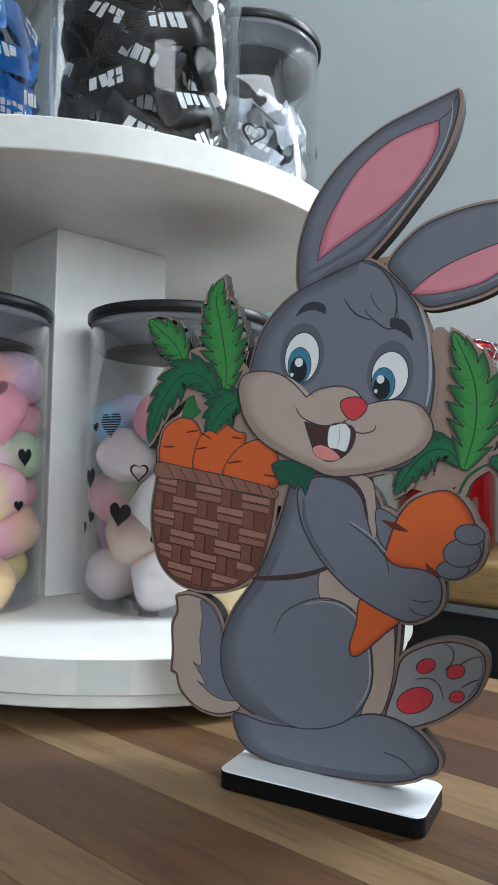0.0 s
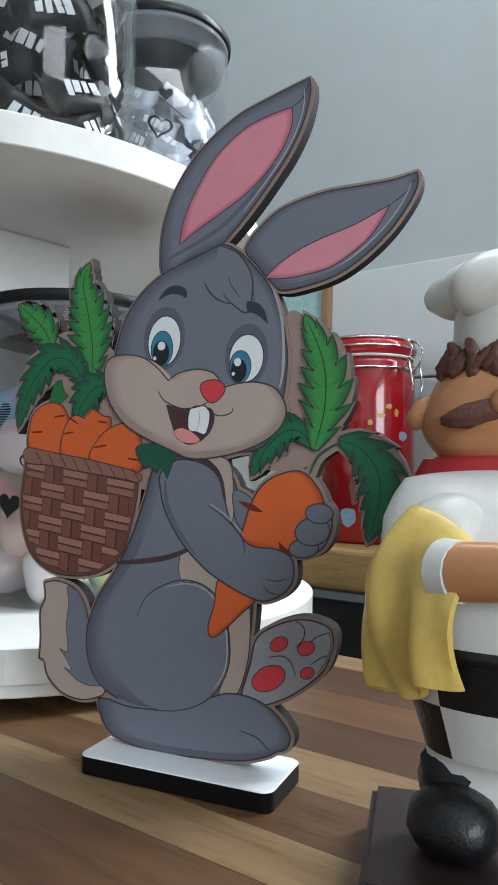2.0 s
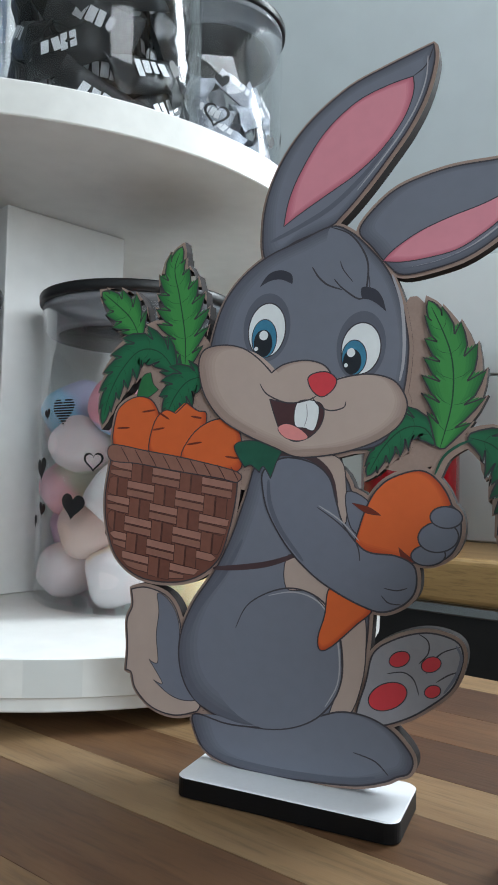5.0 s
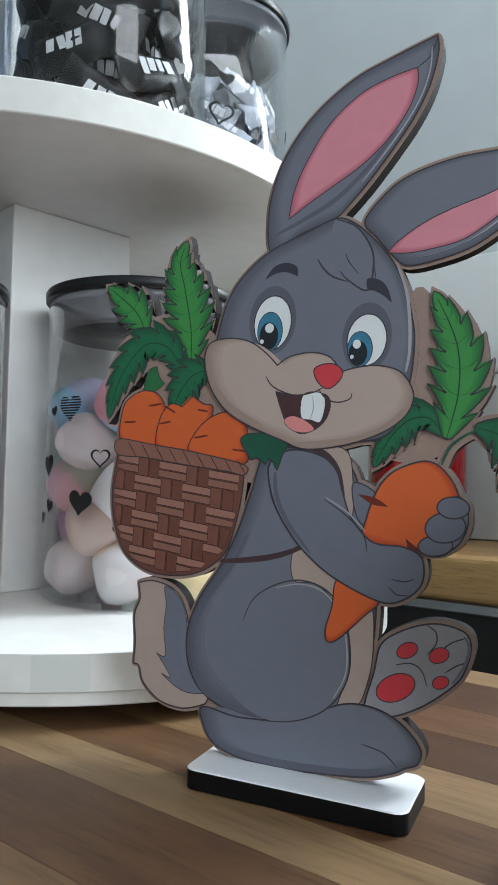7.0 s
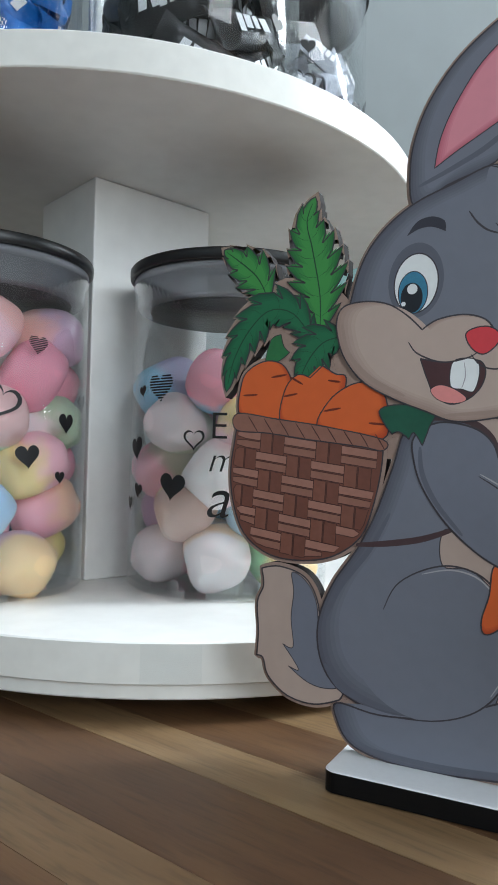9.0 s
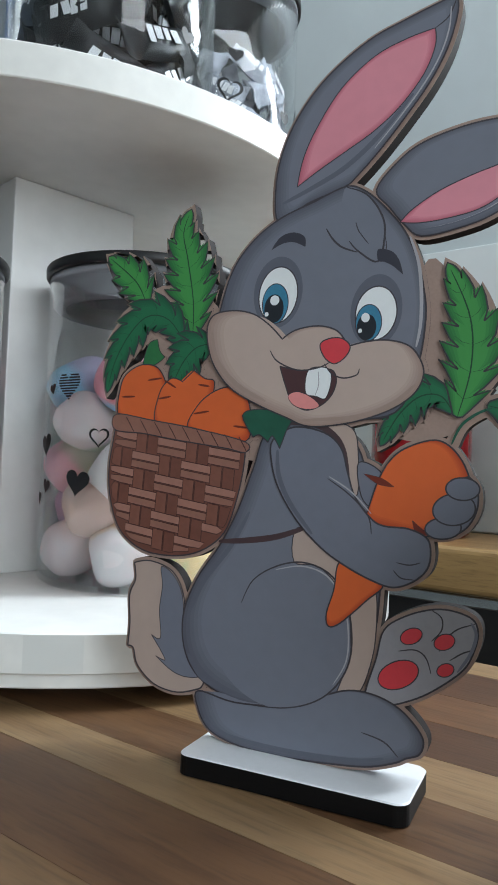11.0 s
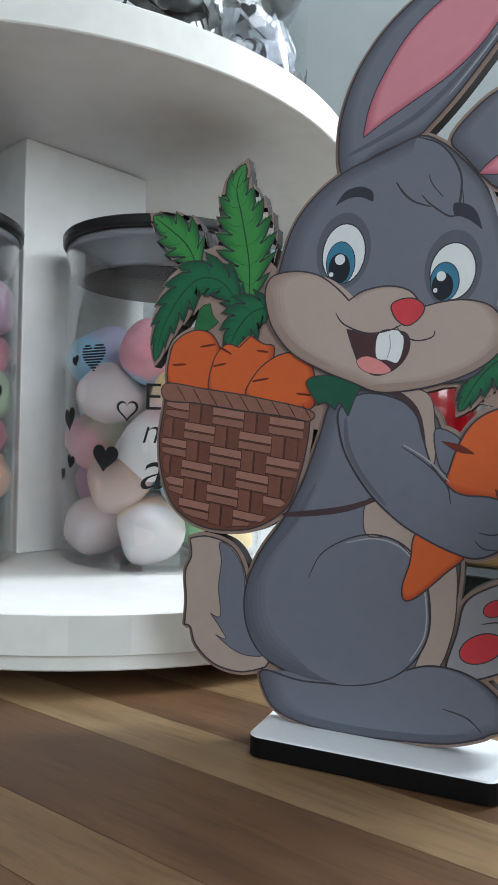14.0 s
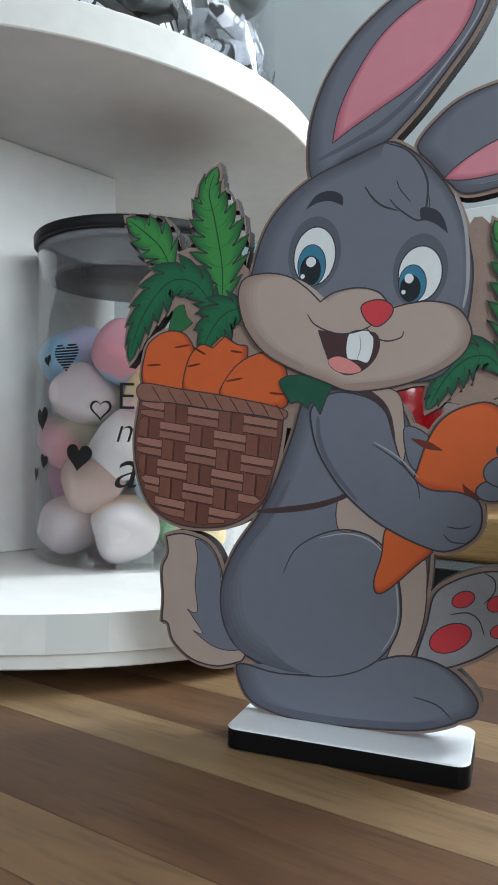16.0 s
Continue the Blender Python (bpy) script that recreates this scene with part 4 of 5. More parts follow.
line([(52.0, 64.4), (60.8, 66.3), (68.9, 64.2), (74.3, 57.5), (76.5, 48.3), (76.1, 38.9), (72.1, 31.2)], 0.5, 'fur_light')
# straps
line([(31.2, 71.8), (41.0, 72.8), (51.8, 74.8), (61.6, 78.4)], 1.9, 'strap')
line([(45.3, 109.5), (55.4, 111.4), (65.2, 110.3), (71.7, 105.4), (74.2, 97.4), (74.7, 90.7)], 1.9, 'strap')
# carrot in the paws
fill([(78.0, 99.4), (85.6, 95.8), (83.3, 86.4), (79.2, 89.0)], 'fur', 0.4, True, 'ink')  # rear arm
leaf([(105.7, 114.6), (101.9, 119.6), (95.7, 119.3), (89.6, 113.6), (84.5, 104.5)], 6.4, 6, 'leaf_dark')  # drooping leaf
leaf([(106.8, 113.3), (110.3, 127.9), (109.6, 142.6), (102.8, 158.8)], 8.7, 6, 'leaf')  # upright leaf
board_stem([(105.4, 105.4), (108.0, 110.9), (112.4, 114.4), (116.4, 116.0)])
leaf([(115.0, 116.7), (122.2, 114.2), (127.9, 107.0), (128.7, 97.0), (124.9, 84.4)], 8.2, 6, 'leaf_dark')  # hanging leaf
line([(105.4, 105.4), (108.0, 110.9), (112.4, 114.4), (116.4, 116.0)], 0.8, 'leaf_dark')
fill([(73.0, 68.7), (79.6, 67.4), (86.7, 63.2), (81.8, 57.9), (73.8, 50.2), (70.1, 48.9), (69.4, 52.8), (71.5, 60.0)], 'carrot', 0.45, False, 'ink', (-0.1, 0.1))  # carrot tip
fill([(92.9, 104.4), (100.6, 106.6), (105.8, 104.2), (109.9, 98.1), (110.7, 91.4), (105.5, 82.1), (99.4, 78.5), (89.4, 79.7), (81.4, 82.1), (82.3, 88.2), (84.8, 95.4), (88.1, 100.8)], 'carrot', 0.5, True, 'ink', (-0.15, 0.2))  # carrot
fill([(79.7, 96.0, 1), (85.2, 94.9), (89.2, 92.4, 1), (84.2, 93.0)], 'carrot_dark', 0.1, False, 'ink')  # carrot mark
fill([(94.8, 82.9, 1), (97.5, 80.7), (99.8, 79.2, 1), (96.2, 78.8)], 'carrot_dark', 0.1, False, 'ink')  # carrot mark
# paws and arm
fill([(110.0, 96.2), (112.9, 92.9), (113.0, 87.0), (110.1, 81.5), (104.7, 78.5), (99.4, 79.0), (100.9, 82.8), (106.4, 91.2)], 'fur', 0.5, True, 'ink')  # paw
oval(103.7, 81.1, 5.15, 3.06, 8, 'fur', 0.45)
oval(106.6, 86.7, 6.01, 4.49, 12, 'fur', 0.45)
oval(108.9, 92.7, 4.71, 3.23, 0, 'fur', 0.45)
fill([(49.3, 105.6), (56.5, 109.9), (66.4, 108.4), (72.2, 103.8), (74.6, 96.4), (77.2, 88.9), (82.4, 82.6), (86.6, 80.6), (93.7, 80.3), (99.0, 78.1), (100.4, 74.2), (99.6, 69.1), (95.8, 65.1), (89.7, 62.7), (82.7, 64.3), (74.5, 67.9), (67.1, 72.4), (58.7, 80.2), (51.9, 90.3), (49.2, 98.6)], 'fur', 0.55, True, 'ink')  # arm
line([(68.3, 94.1), (75.5, 89.4), (81.4, 83.5), (82.7, 77.9)], 0.45, 'ink')
line([(68.8, 94.7), (76.2, 90.2), (82.4, 84.1)], 0.45, 'fur_light')
line([(90.5, 70.1), (94.4, 69.7), (97.6, 70.7)], 0.4, 'ink')
line([(89.6, 67.8), (92.0, 65.7), (95.8, 65.5)], 0.4, 'ink')
line([(51.1, 102.6), (51.8, 94.7), (56.0, 85.9), (63.8, 76.6)], 1.5, 'fur_dark')
fill([(38.2, 113.6), (44.4, 115.6), (55.3, 113.6), (53.7, 108.2), (51.8, 103.0, 1), (49.2, 107.0), (47.7, 104.9, 1), (44.6, 107.3), (42.4, 106.5, 1)], 'leaf_dark', 0.4, True, 'ink')  # leaf under the chin
# head
fill([(48.5, 176.8), (47.2, 190.2), (49.9, 202.2), (55.4, 212.7), (64.0, 222.4), (76.7, 231.0), (89.0, 235.3), (103.4, 239.4, 1), (103.8, 234.0), (101.3, 224.1), (96.4, 214.5), (89.4, 205.1), (81.5, 195.6), (74.3, 188.3), (70.6, 185.6), (58.3, 181.7)], 'fur', 0.5, True, 'ink', (0.12, 0.1))  # front ear
fill([(54.6, 187.6, 1), (56.2, 196.2), (60.4, 205.7), (68.5, 217.5), (78.9, 225.6), (89.1, 229.1), (97.3, 230.4, 1), (97.4, 224.8), (94.2, 216.8), (87.4, 208.3), (79.3, 201.8), (71.0, 197.1), (61.4, 191.8)], 'pink', 0.35, False, 'ink', (0.1, 0.2))  # front ear inside
line([(97.3, 230.4), (101.2, 233.1), (103.4, 238.3)], 0.4, 'ink')
line([(101.8, 236.0), (101.3, 229.0), (98.6, 221.0), (93.9, 213.2), (87.4, 205.0), (79.8, 196.4)], 0.5, 'fur_light')
line([(49.7, 182.7), (60.4, 186.9), (71.1, 192.1), (81.4, 200.5), (91.3, 211.5)], 1.6, 'fur_dark')
fill([(71.2, 185.6), (60.5, 182.0), (49.3, 178.0), (40.2, 171.9), (33.3, 163.5), (29.2, 152.2), (28.5, 143.8), (34.2, 129.0), (50.8, 114.6), (72.6, 112.7), (88.8, 114.7), (94.9, 127.7), (97.0, 142.5), (96.1, 151.9), (94.0, 160.6), (90.0, 169.5), (83.8, 177.4), (77.6, 183.2)], 'fur', 0.55, True, 'ink', (0.3, 0.1))  # head
line([(30.9, 145.8), (31.6, 156.3), (36.8, 166.3), (46.0, 173.8)], 1.8, 'fur_dark')
line([(91.6, 167.8), (94.4, 159.6), (95.5, 150.1), (95.5, 140.7), (94.4, 134.2)], 1.0, 'fur_light')
fill([(71.2, 185.4), (77.6, 182.4), (82.2, 176.4), (83.9, 170.1), (82.1, 161.0, 1), (75.8, 165.0, 1), (74.2, 164.0), (69.4, 167.5, 1), (66.8, 169.4), (64.6, 173.0), (69.2, 179.4)], 'fur_5', 0.0, False, 'ink')  # forelock
line([(71.2, 185.4), (77.6, 182.4), (82.2, 176.4), (83.9, 170.1), (82.1, 161.0), (75.8, 164.6), (72.6, 168.2)], 0.6, 'ink')
line([(75.4, 164.4), (70.5, 166.4), (67.3, 169.3), (65.0, 172.9)], 0.6, 'ink')
line([(78.9, 166.7), (75.7, 170.9), (74.6, 173.9)], 0.35, 'ink')
line([(84.0, 169.1), (84.4, 164.2), (82.1, 161.0)], 0.3, 'ink')
# eyes
oval(49.2, 153.7, 8.55, 11.65, -4, 'fur_dark', 0.0)
oval(81.9, 145.8, 8.03, 11.17, -4, 'fur_dark', 0.0)
oval(49.3, 152.8, 6.77, 9.19, -5, 'white', 0.4)
oval(81.9, 145.0, 6.44, 8.27, -5, 'white', 0.4)
oval(48.4, 150.0, 4.54, 6.54, 0, 'blue', 0.3)
oval(79.7, 142.2, 4.07, 5.59, 0, 'blue', 0.3)
oval(48.0, 148.4, 3.42, 4.70, 0, 'black', 0.0)
oval(79.1, 140.9, 3.06, 4.05, 0, 'black', 0.0)
oval(48.2, 151.1, 1.60, 1.63, 0, 'white', 0.0)
oval(78.7, 143.8, 1.34, 1.45, 0, 'white', 0.0)
oval(45.5, 146.7, 0.69, 0.72, 0, 'white', 0.0)
oval(77.1, 139.8, 0.62, 0.68, 0, 'white', 0.0)
fill([(46.4, 167.8, 1), (49.5, 171.8), (54.0, 172.8), (57.8, 171.0), (58.1, 167.8, 1), (54.1, 169.7), (50.0, 169.5)], 'brow', 0.1, False, 'ink')  # brow
fill([(82.0, 164.6), (86.1, 163.7), (88.5, 160.8), (89.8, 156.3, 1), (86.9, 159.0), (84.1, 160.6), (82.1, 161.2)], 'brow', 0.1, False, 'ink')  # brow
# muzzle
fill([(23.8, 143.6), (26.4, 147.7), (33.7, 148.6), (40.9, 147.0), (46.8, 143.0), (51.4, 138.3, 1), (55.8, 141.0), (63.5, 142.0), (70.0, 140.0), (73.4, 135.1, 1), (78.8, 136.3), (85.7, 136.6), (92.5, 134.5), (96.2, 129.5), (96.7, 124.9), (93.9, 119.9), (87.2, 115.4), (77.2, 112.0), (66.7, 110.3), (59.8, 110.5), (53.1, 113.2), (42.8, 117.4), (33.2, 122.8), (26.9, 130.3), (24.3, 137.3)], 'beige', 0.5, True, 'ink', (0.25, 0.15))  # cheeks
line([(25.6, 141.9), (27.9, 132.3), (35.6, 123.9), (46.2, 118.2)], 1.5, 'beige_dark')
line([(57.6, 112.0), (76.8, 113.3), (87.8, 117.3), (94.6, 123.0)], 1.3, 'beige_dark')
fill([(50.9, 129.5, 1), (57.2, 128.1), (63.8, 128.2), (68.5, 127.9), (70.1, 124.7), (68.7, 120.1), (64.9, 116.6), (59.7, 115.4), (55.2, 118.6), (52.9, 123.6)], 'mouth', 0.4, False, 'ink')  # mouth
fill([(54.3, 120.2), (57.4, 121.2), (61.8, 119.5), (64.7, 116.8), (61.9, 115.6), (57.5, 116.2), (54.8, 118.2)], 'tongue', 0.2, False, 'ink')  # tongue
fill([(60.8, 128.1), (67.0, 128.5), (68.4, 124.8), (66.8, 119.1), (63.5, 119.7), (60.0, 120.9)], 'white', 0.3, False, 'ink')  # tooth
line([(64.0, 127.6), (64.3, 123.5), (63.3, 120.1)], 0.3, 'fur_light')
line([(47.2, 134.8), (50.0, 131.1), (57.2, 128.1), (64.2, 128.8), (67.6, 130.3)], 0.5, 'ink')
line([(65.9, 129.9), (68.5, 126.7), (72.4, 125.3), (76.5, 126.2), (77.3, 128.1)], 0.45, 'ink')
fill([(64.3, 135.9), (66.8, 137.7), (71.1, 137.8), (74.1, 135.3), (72.9, 132.1), (69.3, 129.8), (65.9, 131.9)], 'red', 0.4, False, 'ink')  # nose

board = part("board", mesh("board", BV, BF, [M["board"], M["burnt"], M["mdf"]], BI), sign, "sawn board with burnt dark edges")
part("print", mesh("print", PV, PF, [M[k] for k in NAMES], PI), board, "printed face of a grey cartoon rabbit")

# base plate with rounded corners
bx0, bx1, by0, by1, bz, br = BASE


def round_rect(x0, x1, y0, y1, r, n=6):
    out = []
    for cx, cy, a0 in ((x1 - r, y1 - r, 0), (x0 + r, y1 - r, 90), (x0 + r, y0 + r, 180), (x1 - r, y0 + r, 270)):
        for i in range(n + 1):
            a = radians(a0 + 90 * i / n)
            out.append((cx + r * math.cos(a), cy + r * math.sin(a)))
    return out


rr = round_rect(bx0, bx1, by0, by1, br)
ri = round_rect(bx0 + 0.0004, bx1 - 0.0004, by0 + 0.0004, by1 - 0.0004, br)
n = len(rr)
v = [(x, y, 0.0003) for x, y in rr] + [(x, y, bz - 0.0004) for x, y in rr] + [(x, y, bz) for x, y in ri]
f = [(i, (i + 1) % n, n + (i + 1) % n, n + i) for i in range(n)] + [(n + i, n + (i + 1) % n, 2 * n + (i + 1) % n, 2 * n + i) for i in range(n)]
f += [tuple(range(2 * n, 3 * n)), tuple(range(n))[::-1]]
idx = [0] * n + [1] * n + [1, 0]
part("base", mesh("base", v, f, [M["base_black"], M["base_white"]], idx), sign, "white-topped base with black edges")

# ---- chef figurine ----


def chef():
    V, F, I = [], [], []
    mats = ["glaze_white", "skin", "towel", "black_glaze", "scarf", "hair", "plinth"]

    def put(v, f, mat):
        s = len(V)
        k = 1.0 if mat == "plinth" else 0.62
        V.extend((q[0], q[1] * k, q[2]) for q in v)
        F.extend(tuple(s + i for i in q) for q in f)
        I.extend([mats.index(mat)] * len(f))

    def blob(c, r, mat, wob=0.0, seed=0, u=24, w=14, rot=(0, 0, 0)):
        v, f = [], []
        R = Euler([radians(a) for a in rot]).to_matrix()
        for k in range(w + 1):
            th = math.pi * k / w
            for i in range(u):
                ph = 2 * math.pi * i / u
                d = Vector((math.sin(th) * math.cos(ph), math.sin(th) * math.sin(ph), math.cos(th)))
                s = 1 + wob * noise.noise(d * 2.3 + Vector((seed, seed, 0)))
                v.append(R @ Vector((d.x * r[0] * s, d.y * r[1] * s, d.z * r[2] * s)) + Vector(c))
        for k in range(w):
            for i in range(u):
                j = (i + 1) % u
                f.append((k * u + i, k * u + j, (k + 1) * u + j, (k + 1) * u + i))
        put(v, f, mat)

    def turned(prof, mat, n=40, sy=0.85, c=(0, 0)):
        v, f = lathe_data(prof, n)
        put([(x + c[0], y * sy + c[1], z) for x, y, z in v], f, mat)

    def lean(z):
        return max(0.0, min(1.0, (z - 0.068) / 0.036)) ** 1.3

    mm = 0.001
    bm = bmesh.new()
    bmesh.ops.create_cube(bm, size=1)
    for q in bm.verts:
        q.co = Vector((q.co.x * 92 * mm * (1 if q.co.z > 0 else 1.02), q.co.y * 56 * mm, 0.0063 + q.co.z * 0.0122))
    bmesh.ops.bevel(bm, geom=bm.edges[:], offset=0.0016, segments=2, affect="EDGES")
    bm.verts.index_update()
    put([q.co.copy() for q in bm.verts], [tuple(w.index for w in g.verts) for g in bm.faces], "plinth")
    bm.free()
    # shoes, legs, apron, jacket
    for sx in (-1, 1):
        blob((sx * 24 * mm, -12 * mm, 20 * mm), (11.5 * mm, 19 * mm, 9 * mm), "black_glaze", 0.07, 3 + sx)
        blob((sx * 22 * mm, 2 * mm, 27 * mm), (11 * mm, 14 * mm, 13 * mm), "black_glaze", 0.12, 5)
        turned([(0, 0.020), (12 * mm, 0.021), (11.5 * mm, 0.03), (13 * mm, 0.045), (0, 0.046)], "glaze_white", 24, 1.0, (sx * 19 * mm, 0))
    n, rings = 16, [(31, 0.036), (35, 0.049), (37.5, 0.062)]
    for k in range(2):
        v, f = lathe_data([(rings[k][0] * mm, rings[k][1]), (rings[k + 1][0] * mm, rings[k + 1][1])], n * 3)
        for par, mat in ((0, "black_glaze"), (1, "glaze_white")):
            put([(x, y * 0.85, z) for x, y, z in v], [q for i, q in enumerate(f) if ((i + 1) // 6 + k) % 2 == par], mat)
    turned([(0, 0.036), (31 * mm, 0.036)], "glaze_white")
    turned([(38 * mm, 0.0605), (39.2 * mm, 0.0615), (39.2 * mm, 0.0632), (38 * mm, 0.064)], "black_glaze")
    jacket = len(V)
    turned([(37.5 * mm, 0.062), (39.5 * mm, 0.070), (40 * mm, 0.078), (38.5 * mm, 0.086), (35 * mm, 0.094), (30 * mm, 0.100), (25 * mm, 0.105), (0, 0.110)], "glaze_white", 56)
    # the chest leans back towards the neck
    V[jacket:] = [(x - 0.012 * lean(z), y + 0.016 * lean(z), z) for x, y, z in V[jacket:]]
    for bz_, by_ in ((0.070, -34), (0.079, -35), (0.098, -29)):
        blob((-1 * mm, by_ * mm, bz_), (2.6 * mm, 1.8 * mm, 2.2 * mm), "black_glaze", 0, 0, 12, 8)
    # arm with rolled sleeve, forearm across the belly
    blob((-28 * mm, -4 * mm, 85 * mm), (12 * mm, 16 * mm, 17 * mm), "glaze_white", 0.05, 7, 32, 20, (0, 24, 0))
    v, f = tube_data([(-24 * mm, -30 * mm, 83 * mm), (-10 * mm, -38 * mm, 84 * mm), (6 * mm, -41 * mm, 85 * mm)], [7.2 * mm, 6.8 * mm, 6 * mm], 16)
    put(v, f, "skin")
    blob((10 * mm, -40 * mm, 86 * mm), (7 * mm, 6 * mm, 6.5 * mm), "skin", 0.1, 9)
    v, f = tube_data([(-27 * mm, -27 * mm, 83 * mm), (-23 * mm, -31 * mm, 83 * mm)], [7.8 * mm, 7.5 * mm], 20)
    put(v, f, "glaze_white")
    # towel hung over the arm, in folds
    v, f, nu, nv = [], [], 40, 24
    for face in (0, 1):
        for b in range(nv + 1):
            for a in range(nu + 1):
                s, t = a / nu, b / nv
                ang = radians(160 + 80 * s - 6 * t)
                fold = 1 + (0.075 * math.sin(s * 14 + t * 1.8) + 0.03 * math.sin(s * 27 - t * 3)) * (0.25 + t)
                r = (45 + 3.0 * math.sin(t * 2.6) - 5 * t * t - 9 * (1 - t) ** 5) * fold - 2.2 * face
                z = 98 - 44 * t - 5 * math.sin(s * 3.2 + 0.4) * t - 9 * (1 - t) * (s - 0.45) ** 2 * 4 + 1.5 * math.sin(s * 17) * t
                v.append((r * mm * math.cos(ang), r * 0.9 * mm * math.sin(ang), z * mm))
    base = (nu + 1) * (nv + 1)
    for b in range(nv):
        for a in range(nu):
            q = b * (nu + 1) + a
            f.append((q, q + 1, q + nu + 2, q + nu + 1))
            f.append((base + q + nu + 1, base + q + nu + 2, base + q + 1, base + q))
    for a in range(nu):
        f.append((a, a + base, a + 1 + base, a + 1))
        q = nv * (nu + 1) + a
        f.append((q + 1, q + 1 + base, q + base, q))
    for b in range(nv):
        q = b * (nu + 1)
        f.append((q, q + nu + 1, q + nu + 1 + base, q + base))
        q += nu
        f.append((q + base, q + nu + 1 + base, q + nu + 1, q))
    put(v, f, "towel")
    # scarf, head, hat
    head = len(V)
    turned([(13 * mm, 0.103), (21.5 * mm, 0.1025), (22.5 * mm, 0.106), (20 * mm, 0.1105), (13 * mm, 0.112)], "scarf", sy=0.95)
    blob((4 * mm, -24 * mm, 101 * mm), (5 * mm, 3.5 * mm, 8 * mm), "scarf", 0.15, 4)
    blob((0, 0, 126 * mm), (22 * mm, 21 * mm, 20.5 * mm), "skin", 0.05, 5, 32, 20)
    for sx in (-1, 1):
        blob((sx * 21.8 * mm, -2 * mm, 124 * mm), (3.8 * mm, 4.5 * mm, 5.0 * mm), "skin", 0.1, 6, 14, 10)
        blob((sx * 7 * mm, -20.5 * mm, 123 * mm), (9 * mm, 3.2 * mm, 3.6 * mm), "hair", 0.2, 8, 18, 10, (0, sx * 14, 0))
        blob((sx * 18 * mm, -3 * mm, 138 * mm), (4 * mm, 8 * mm, 4.5 * mm), "hair", 0.3, 10 + sx, 18, 12)
    blob((0, -22 * mm, 127 * mm), (4.5 * mm, 5 * mm, 4 * mm), "skin", 0.05, 2, 16, 10)
    for i in range(26):
        a = radians(190 + i * 6.4)
        blob((20.3 * mm * math.cos(a), 18.8 * mm * math.sin(a), (138.5 + 2.6 * math.sin(i * 2.4)) * mm), (2.0 * mm, 1.7 * mm, 4.2 * mm), "hair", 0.3, i, 10, 8, (0, 35 * math.sin(i * 1.7), 0))
    blob((0, 10 * mm, 134 * mm), (20 * mm, 13 * mm, 13 * mm), "hair", 0.1, 12)
    # hat: upright band, then one soft pleated crown that sags over it
    turned([(0, 0.141), (18 * mm, 0.141), (18.6 * mm, 0.144), (18.4 * mm, 0.153), (19.5 * mm, 0.158), (0, 0.160)], "glaze_white", sy=1.0)
    v, f, nu, nv = [], [], 72, 20
    for b in range(nv + 1):
        th = math.pi * (0.06 + 0.94 * b / nv)
        for a in range(nu):
            ph = 2 * math.pi * a / nu
            lobe = 1 + (0.13 * math.cos(7 * ph + 0.9 * math.sin(2 * ph) + 1.5 * th) + 0.06 * math.sin(3 * ph + 1)) * math.sin(th) ** 0.7
            sag = -3.0 * math.sin(th) ** 2 * math.cos(ph - 2.6)
            v.append((25.5 * mm * lobe * math.sin(th) * math.cos(ph), 25.5 * mm * lobe * math.sin(th) * math.sin(ph), (160.5 + sag + 10 * math.cos(th) * (1 + 0.15 * math.sin(2 * ph))) * mm))
    for b in range(nv):
        for a in range(nu):
            c = (a + 1) % nu
            f.append((b * nu + a, b * nu + c, (b + 1) * nu + c, (b + 1) * nu + a))
    f.append(tuple(range(nu)))
    put(v, f, "glaze_white")
    V[head:] = [(x - 0.012 + 0.35 * max(0.0, min(z, 0.141) - 0.121), y + 0.022, z) for x, y, z in V[head:]]
    me = mesh("chef_figurine", V, F, [M[k] for k in mats], I, True)
    bm = bmesh.new()
    bm.from_mesh(me)
    bmesh.ops.recalc_face_normals(bm, faces=bm.faces)
    for e in bm.edges:
        e.smooth = len(e.link_faces) < 2 or e.calc_face_angle(0) < 0.8
    bm.to_mesh(me)
    bm.free()
    ob = new("chef_figurine", me)
    ob.matrix_basis = pose(*CHEF)
    tagged(ob, "glazed chef figurine with a yellow towel on a dark plinth", "figurine")


chef()

# ---- red clamp-lid canisters on the far counter ----


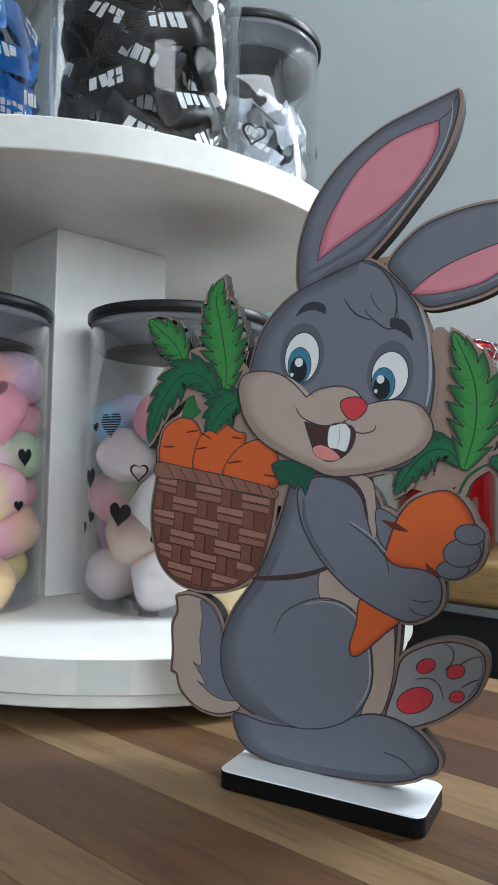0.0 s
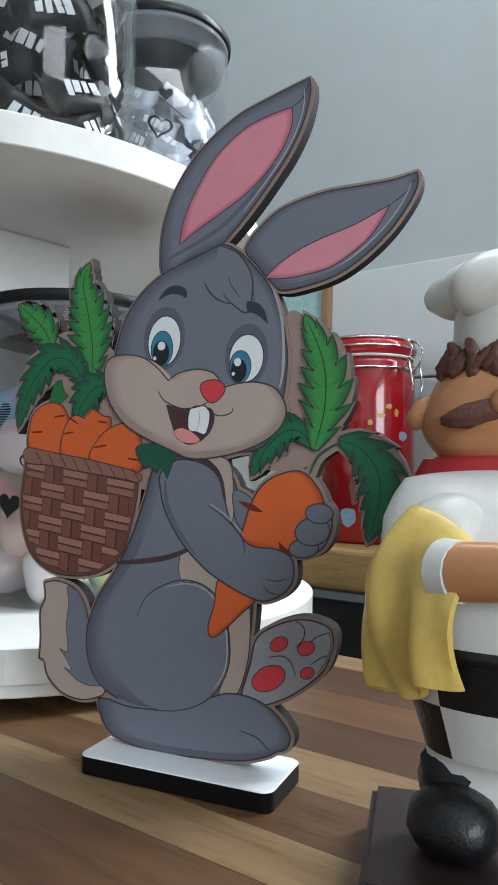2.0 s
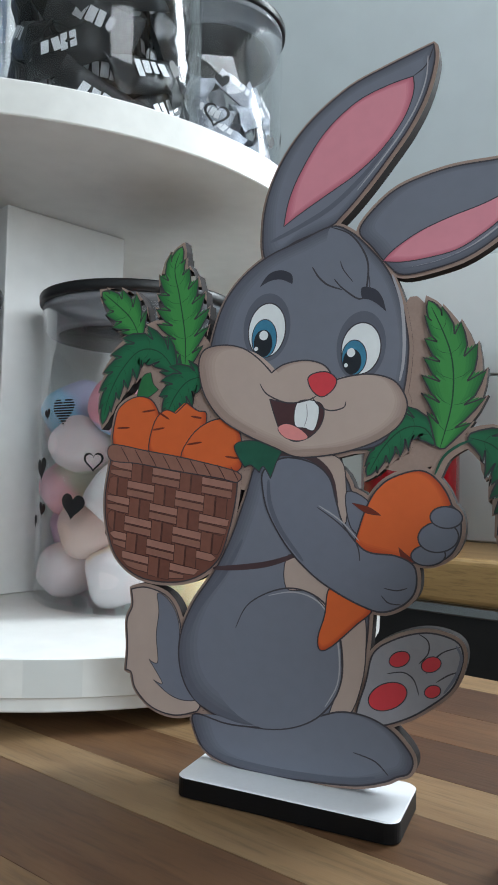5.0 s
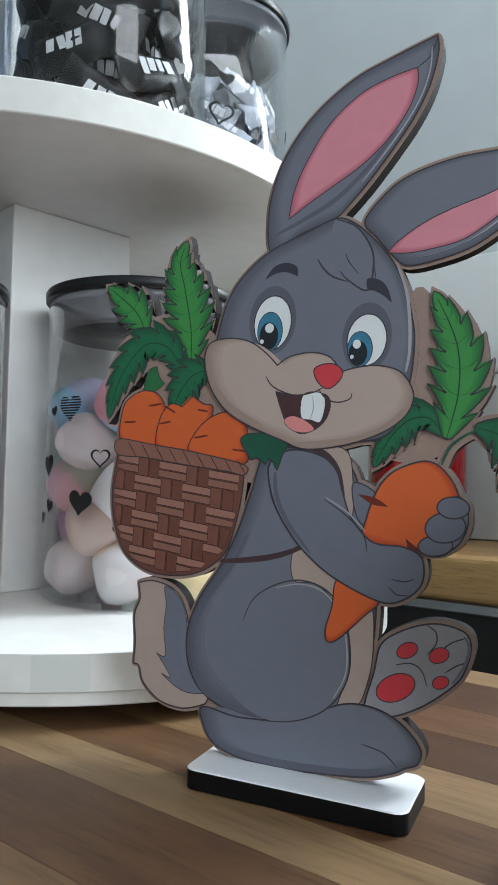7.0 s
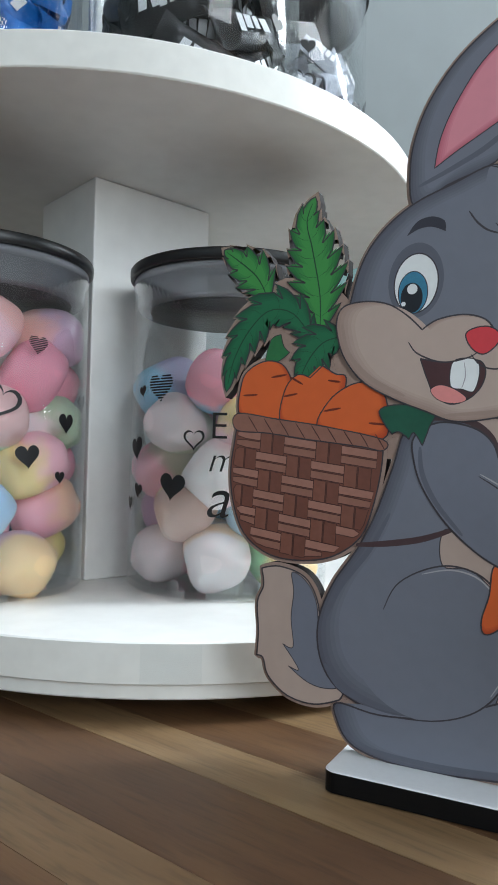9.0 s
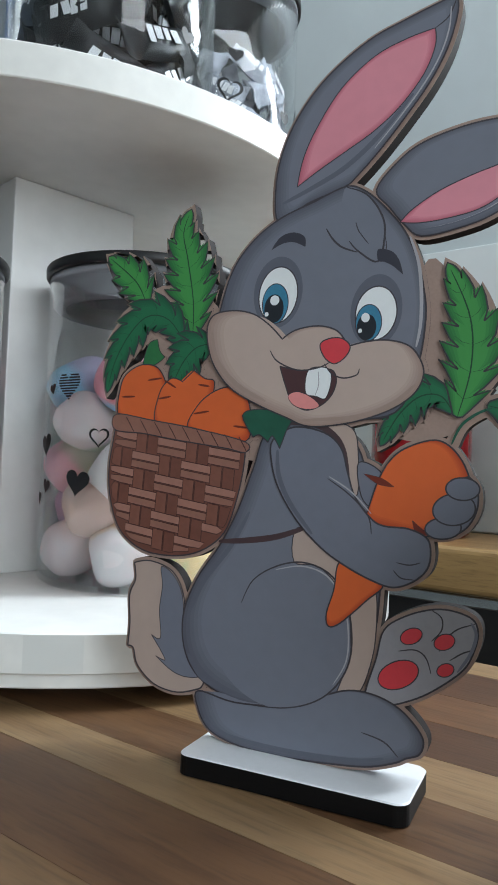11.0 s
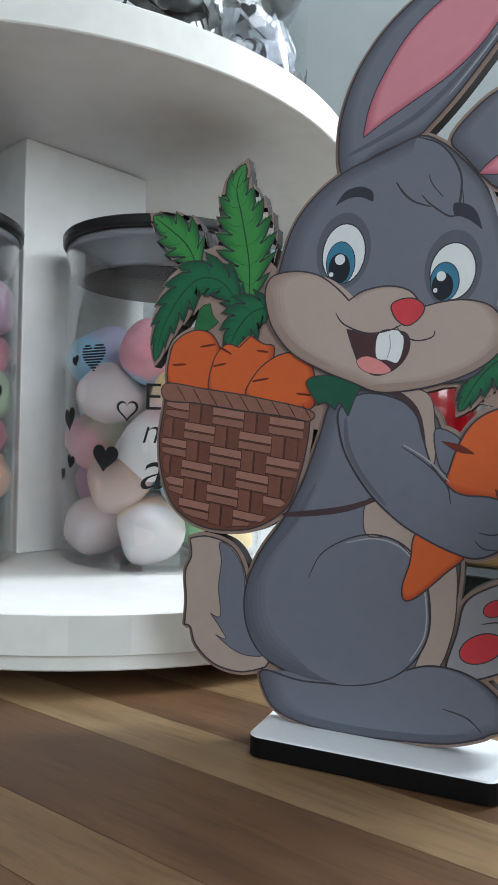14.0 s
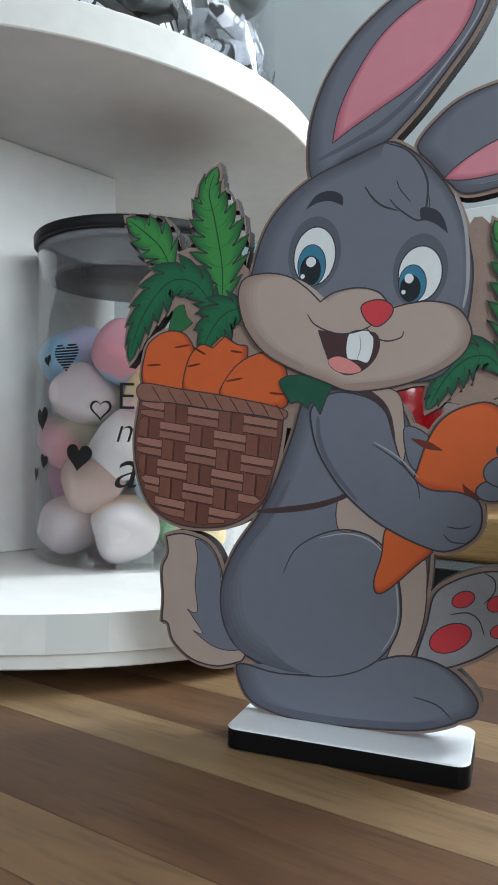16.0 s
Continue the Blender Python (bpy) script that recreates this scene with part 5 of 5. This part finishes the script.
def canister(x, y, yaw, label):
    c = thing("canister", label, "canister", pose(x, y, Z_LEDGE, 0, 0, yaw), "red canisters on the far counter")
    r, h = 0.054, 0.205
    part("body", lathe("canister_body", [(0, 0.0005), (r - 0.004, 0.0005), (r, 0.004), (r, h - 0.006), (r - 0.003, h), (r - 0.006, h), (0, h - 0.002)], M["red_glaze"], 72), c, "glossy red body")
    lid = part("lid", lathe("canister_lid", [(0, h + 0.0035), (r - 0.002, h + 0.0035), (r + 0.001, h + 0.006), (r + 0.001, h + 0.016), (r - 0.003, h + 0.022), (r - 0.012, h + 0.026), (0, h + 0.028)], M["red_plastic"], 72), c, "red lid")
    part("seal", lathe("seal", [(r - 0.008, h + 0.0003), (r - 0.001, h + 0.0003), (r, h + 0.0018), (r - 0.001, h + 0.0033), (r - 0.008, h + 0.0033)], M["glaze_white"], 64), c, "pale rubber seal")

    def hoop(z, rad):
        return [(rad * math.cos(2 * math.pi * i / 48), rad * math.sin(2 * math.pi * i / 48), z) for i in range(49)]
    for z, rad, owner in ((h - 0.012, r + 0.0012, c), (h + 0.012, r + 0.0022, lid), (h + 0.0215, r - 0.001, lid)):
        vv, ff = tube_data(hoop(z, rad), 0.0014, 8)
        part("wire_hoop", mesh("wire_hoop", vv, ff, [M["chrome"]], smooth=True), owner, "bright steel wire hoop")
    for sy in (-1, 1):
        pts = [(r + 0.001, sy * 0.012, h - 0.012), (r + 0.008, sy * 0.012, h - 0.004), (r + 0.0115, sy * 0.011, h + 0.010), (r + 0.006, sy * 0.010, h + 0.018), (r - 0.001, sy * 0.009, h + 0.0215)]
        vv, ff = tube_data(pts, 0.0013, 8)
        part("clamp_wire", mesh("clamp_wire", vv, ff, [M["chrome"]], smooth=True), c, "bright steel clamp wire")
        pts = [(r + 0.008, sy * 0.012, h - 0.004), (r + 0.012, sy * 0.010, h - 0.03), (r + 0.010, sy * 0.004, h - 0.055)]
        vv, ff = tube_data(pts, 0.0013, 8)
        part("clamp_lever", mesh("clamp_lever", vv, ff, [M["chrome"]], smooth=True), c, "bright steel lever")
    part("hinge", box_mesh("hinge", (-r - 0.007, -0.01, h - 0.014), (-r - 0.0005, 0.01, h + 0.016), M["chrome"], 0.002), c, "steel hinge")

    # soft transfer picture, built as plain blotches on the glaze
    def blotch(name, ang, z, w, hh, mat, seed):
        n, v, f = 20, [], []
        rr_ = r + 0.0006
        v.append((rr_ * math.cos(radians(ang)), rr_ * math.sin(radians(ang)), z))
        for i in range(n):
            t = 2 * math.pi * i / n
            k = 1 + 0.35 * noise.noise(Vector((math.cos(t) * 1.5, math.sin(t) * 1.5, seed)))
            a = radians(ang) + w * k * math.cos(t) / rr_
            v.append((rr_ * math.cos(a), rr_ * math.sin(a), z + hh * k * math.sin(t)))
        f = [(0, i + 1, (i + 1) % n + 1) for i in range(n)]
        part(name, mesh(name, v, f, [mat]), c)
    for a, z, w, hh, mat, s in ((-50, 0.150, 0.006, 0.004, "gold", 1), (-40, 0.143, 0.004, 0.006, "gold", 2), (-60, 0.140, 0.008, 0.003, "gold", 3), (-72, 0.132, 0.004, 0.005, "gold", 4), (-30, 0.118, 0.010, 0.007, "grey_blue", 5), (-88, 0.060, 0.010, 0.022, "wicker", 6), (-96, 0.030, 0.012, 0.016, "grey_blue", 7), (-74, 0.040, 0.010, 0.018, "strap", 8), (-58, 0.028, 0.012, 0.015, "fur_dark", 9), (-44, 0.050, 0.007, 0.012, "wicker", 10)):
        blotch("transfer_patch", a - yaw, z, w * 0.7, hh * 0.7, M[mat], s)
    return c


canister(-0.022, 0.585, -20, "glossy red clamp-lid canister with a worn picture transfer")
canister(0.150, 0.555, 175, "glossy red canister with a bright steel clamp")

# ---- the butcher-block worktop, stave by stave ----
worktop = thing("worktop", "butcher-block worktop of brown and pale wooden staves", "worktop", RF.copy(), kind="structure")
part("core", box_mesh("core", (-1.2, -0.85, -0.038), (1.1, V_EDGE - 0.002, -0.012), M["butcher"]), worktop, "underside of the wooden top")
rnd = random.Random(11)
SH = {}
# rows of staves from the far edge towards the near one: width and timber
ROWS = [(0.024, "butcher_light"), (0.042, "butcher_dark"), (0.036, "butcher"), (0.034, "butcher_dark"), (0.030, "butcher_light"), (0.031, "butcher"), (0.023, "butcher_light"), (0.040, "butcher"), (0.022, "butcher_light"), (0.036, "butcher"), (0.033, "butcher_dark")]
vv0, row = V_EDGE, 0
while vv0 > -0.82:
    wd, timber = ROWS[row] if row < len(ROWS) else (rnd.choice((0.036, 0.042, 0.03)), rnd.choice(("butcher", "butcher_light", "butcher_dark", "butcher")))
    u, first = -1.2, rnd.choice((0.2, 0.35, 0.5))
    while u < 1.099:
        ln = min(first or rnd.choice((0.45, 0.55, 0.7, 0.85)), 1.1 - u)
        first = 0
        kind = timber if rnd.random() < 0.75 else "butcher"
        key = (wd, round(ln, 4), kind)
        if key not in SH:
            SH[key] = box_mesh("stave", (-ln / 2 + 0.0001, -wd / 2 + 0.0001, -0.012), (ln / 2 - 0.0001, wd / 2 - 0.0001, 0), M[kind])
        part("stave", SH[key], worktop, "", Matrix.Translation((u + ln / 2, vv0 - wd / 2, rnd.uniform(-0.0001, 0))))
        u += ln
    vv0 -= wd
    row += 1
for su in (-1.1, 1.0):
    for sv in (-0.8, V_EDGE - 0.08):
        part("leg", box_mesh("leg", (su - 0.03, sv - 0.03, Z_FLOOR + 0.001), (su + 0.03, sv + 0.03, -0.0385), M["ledge"], 0.003), worktop)
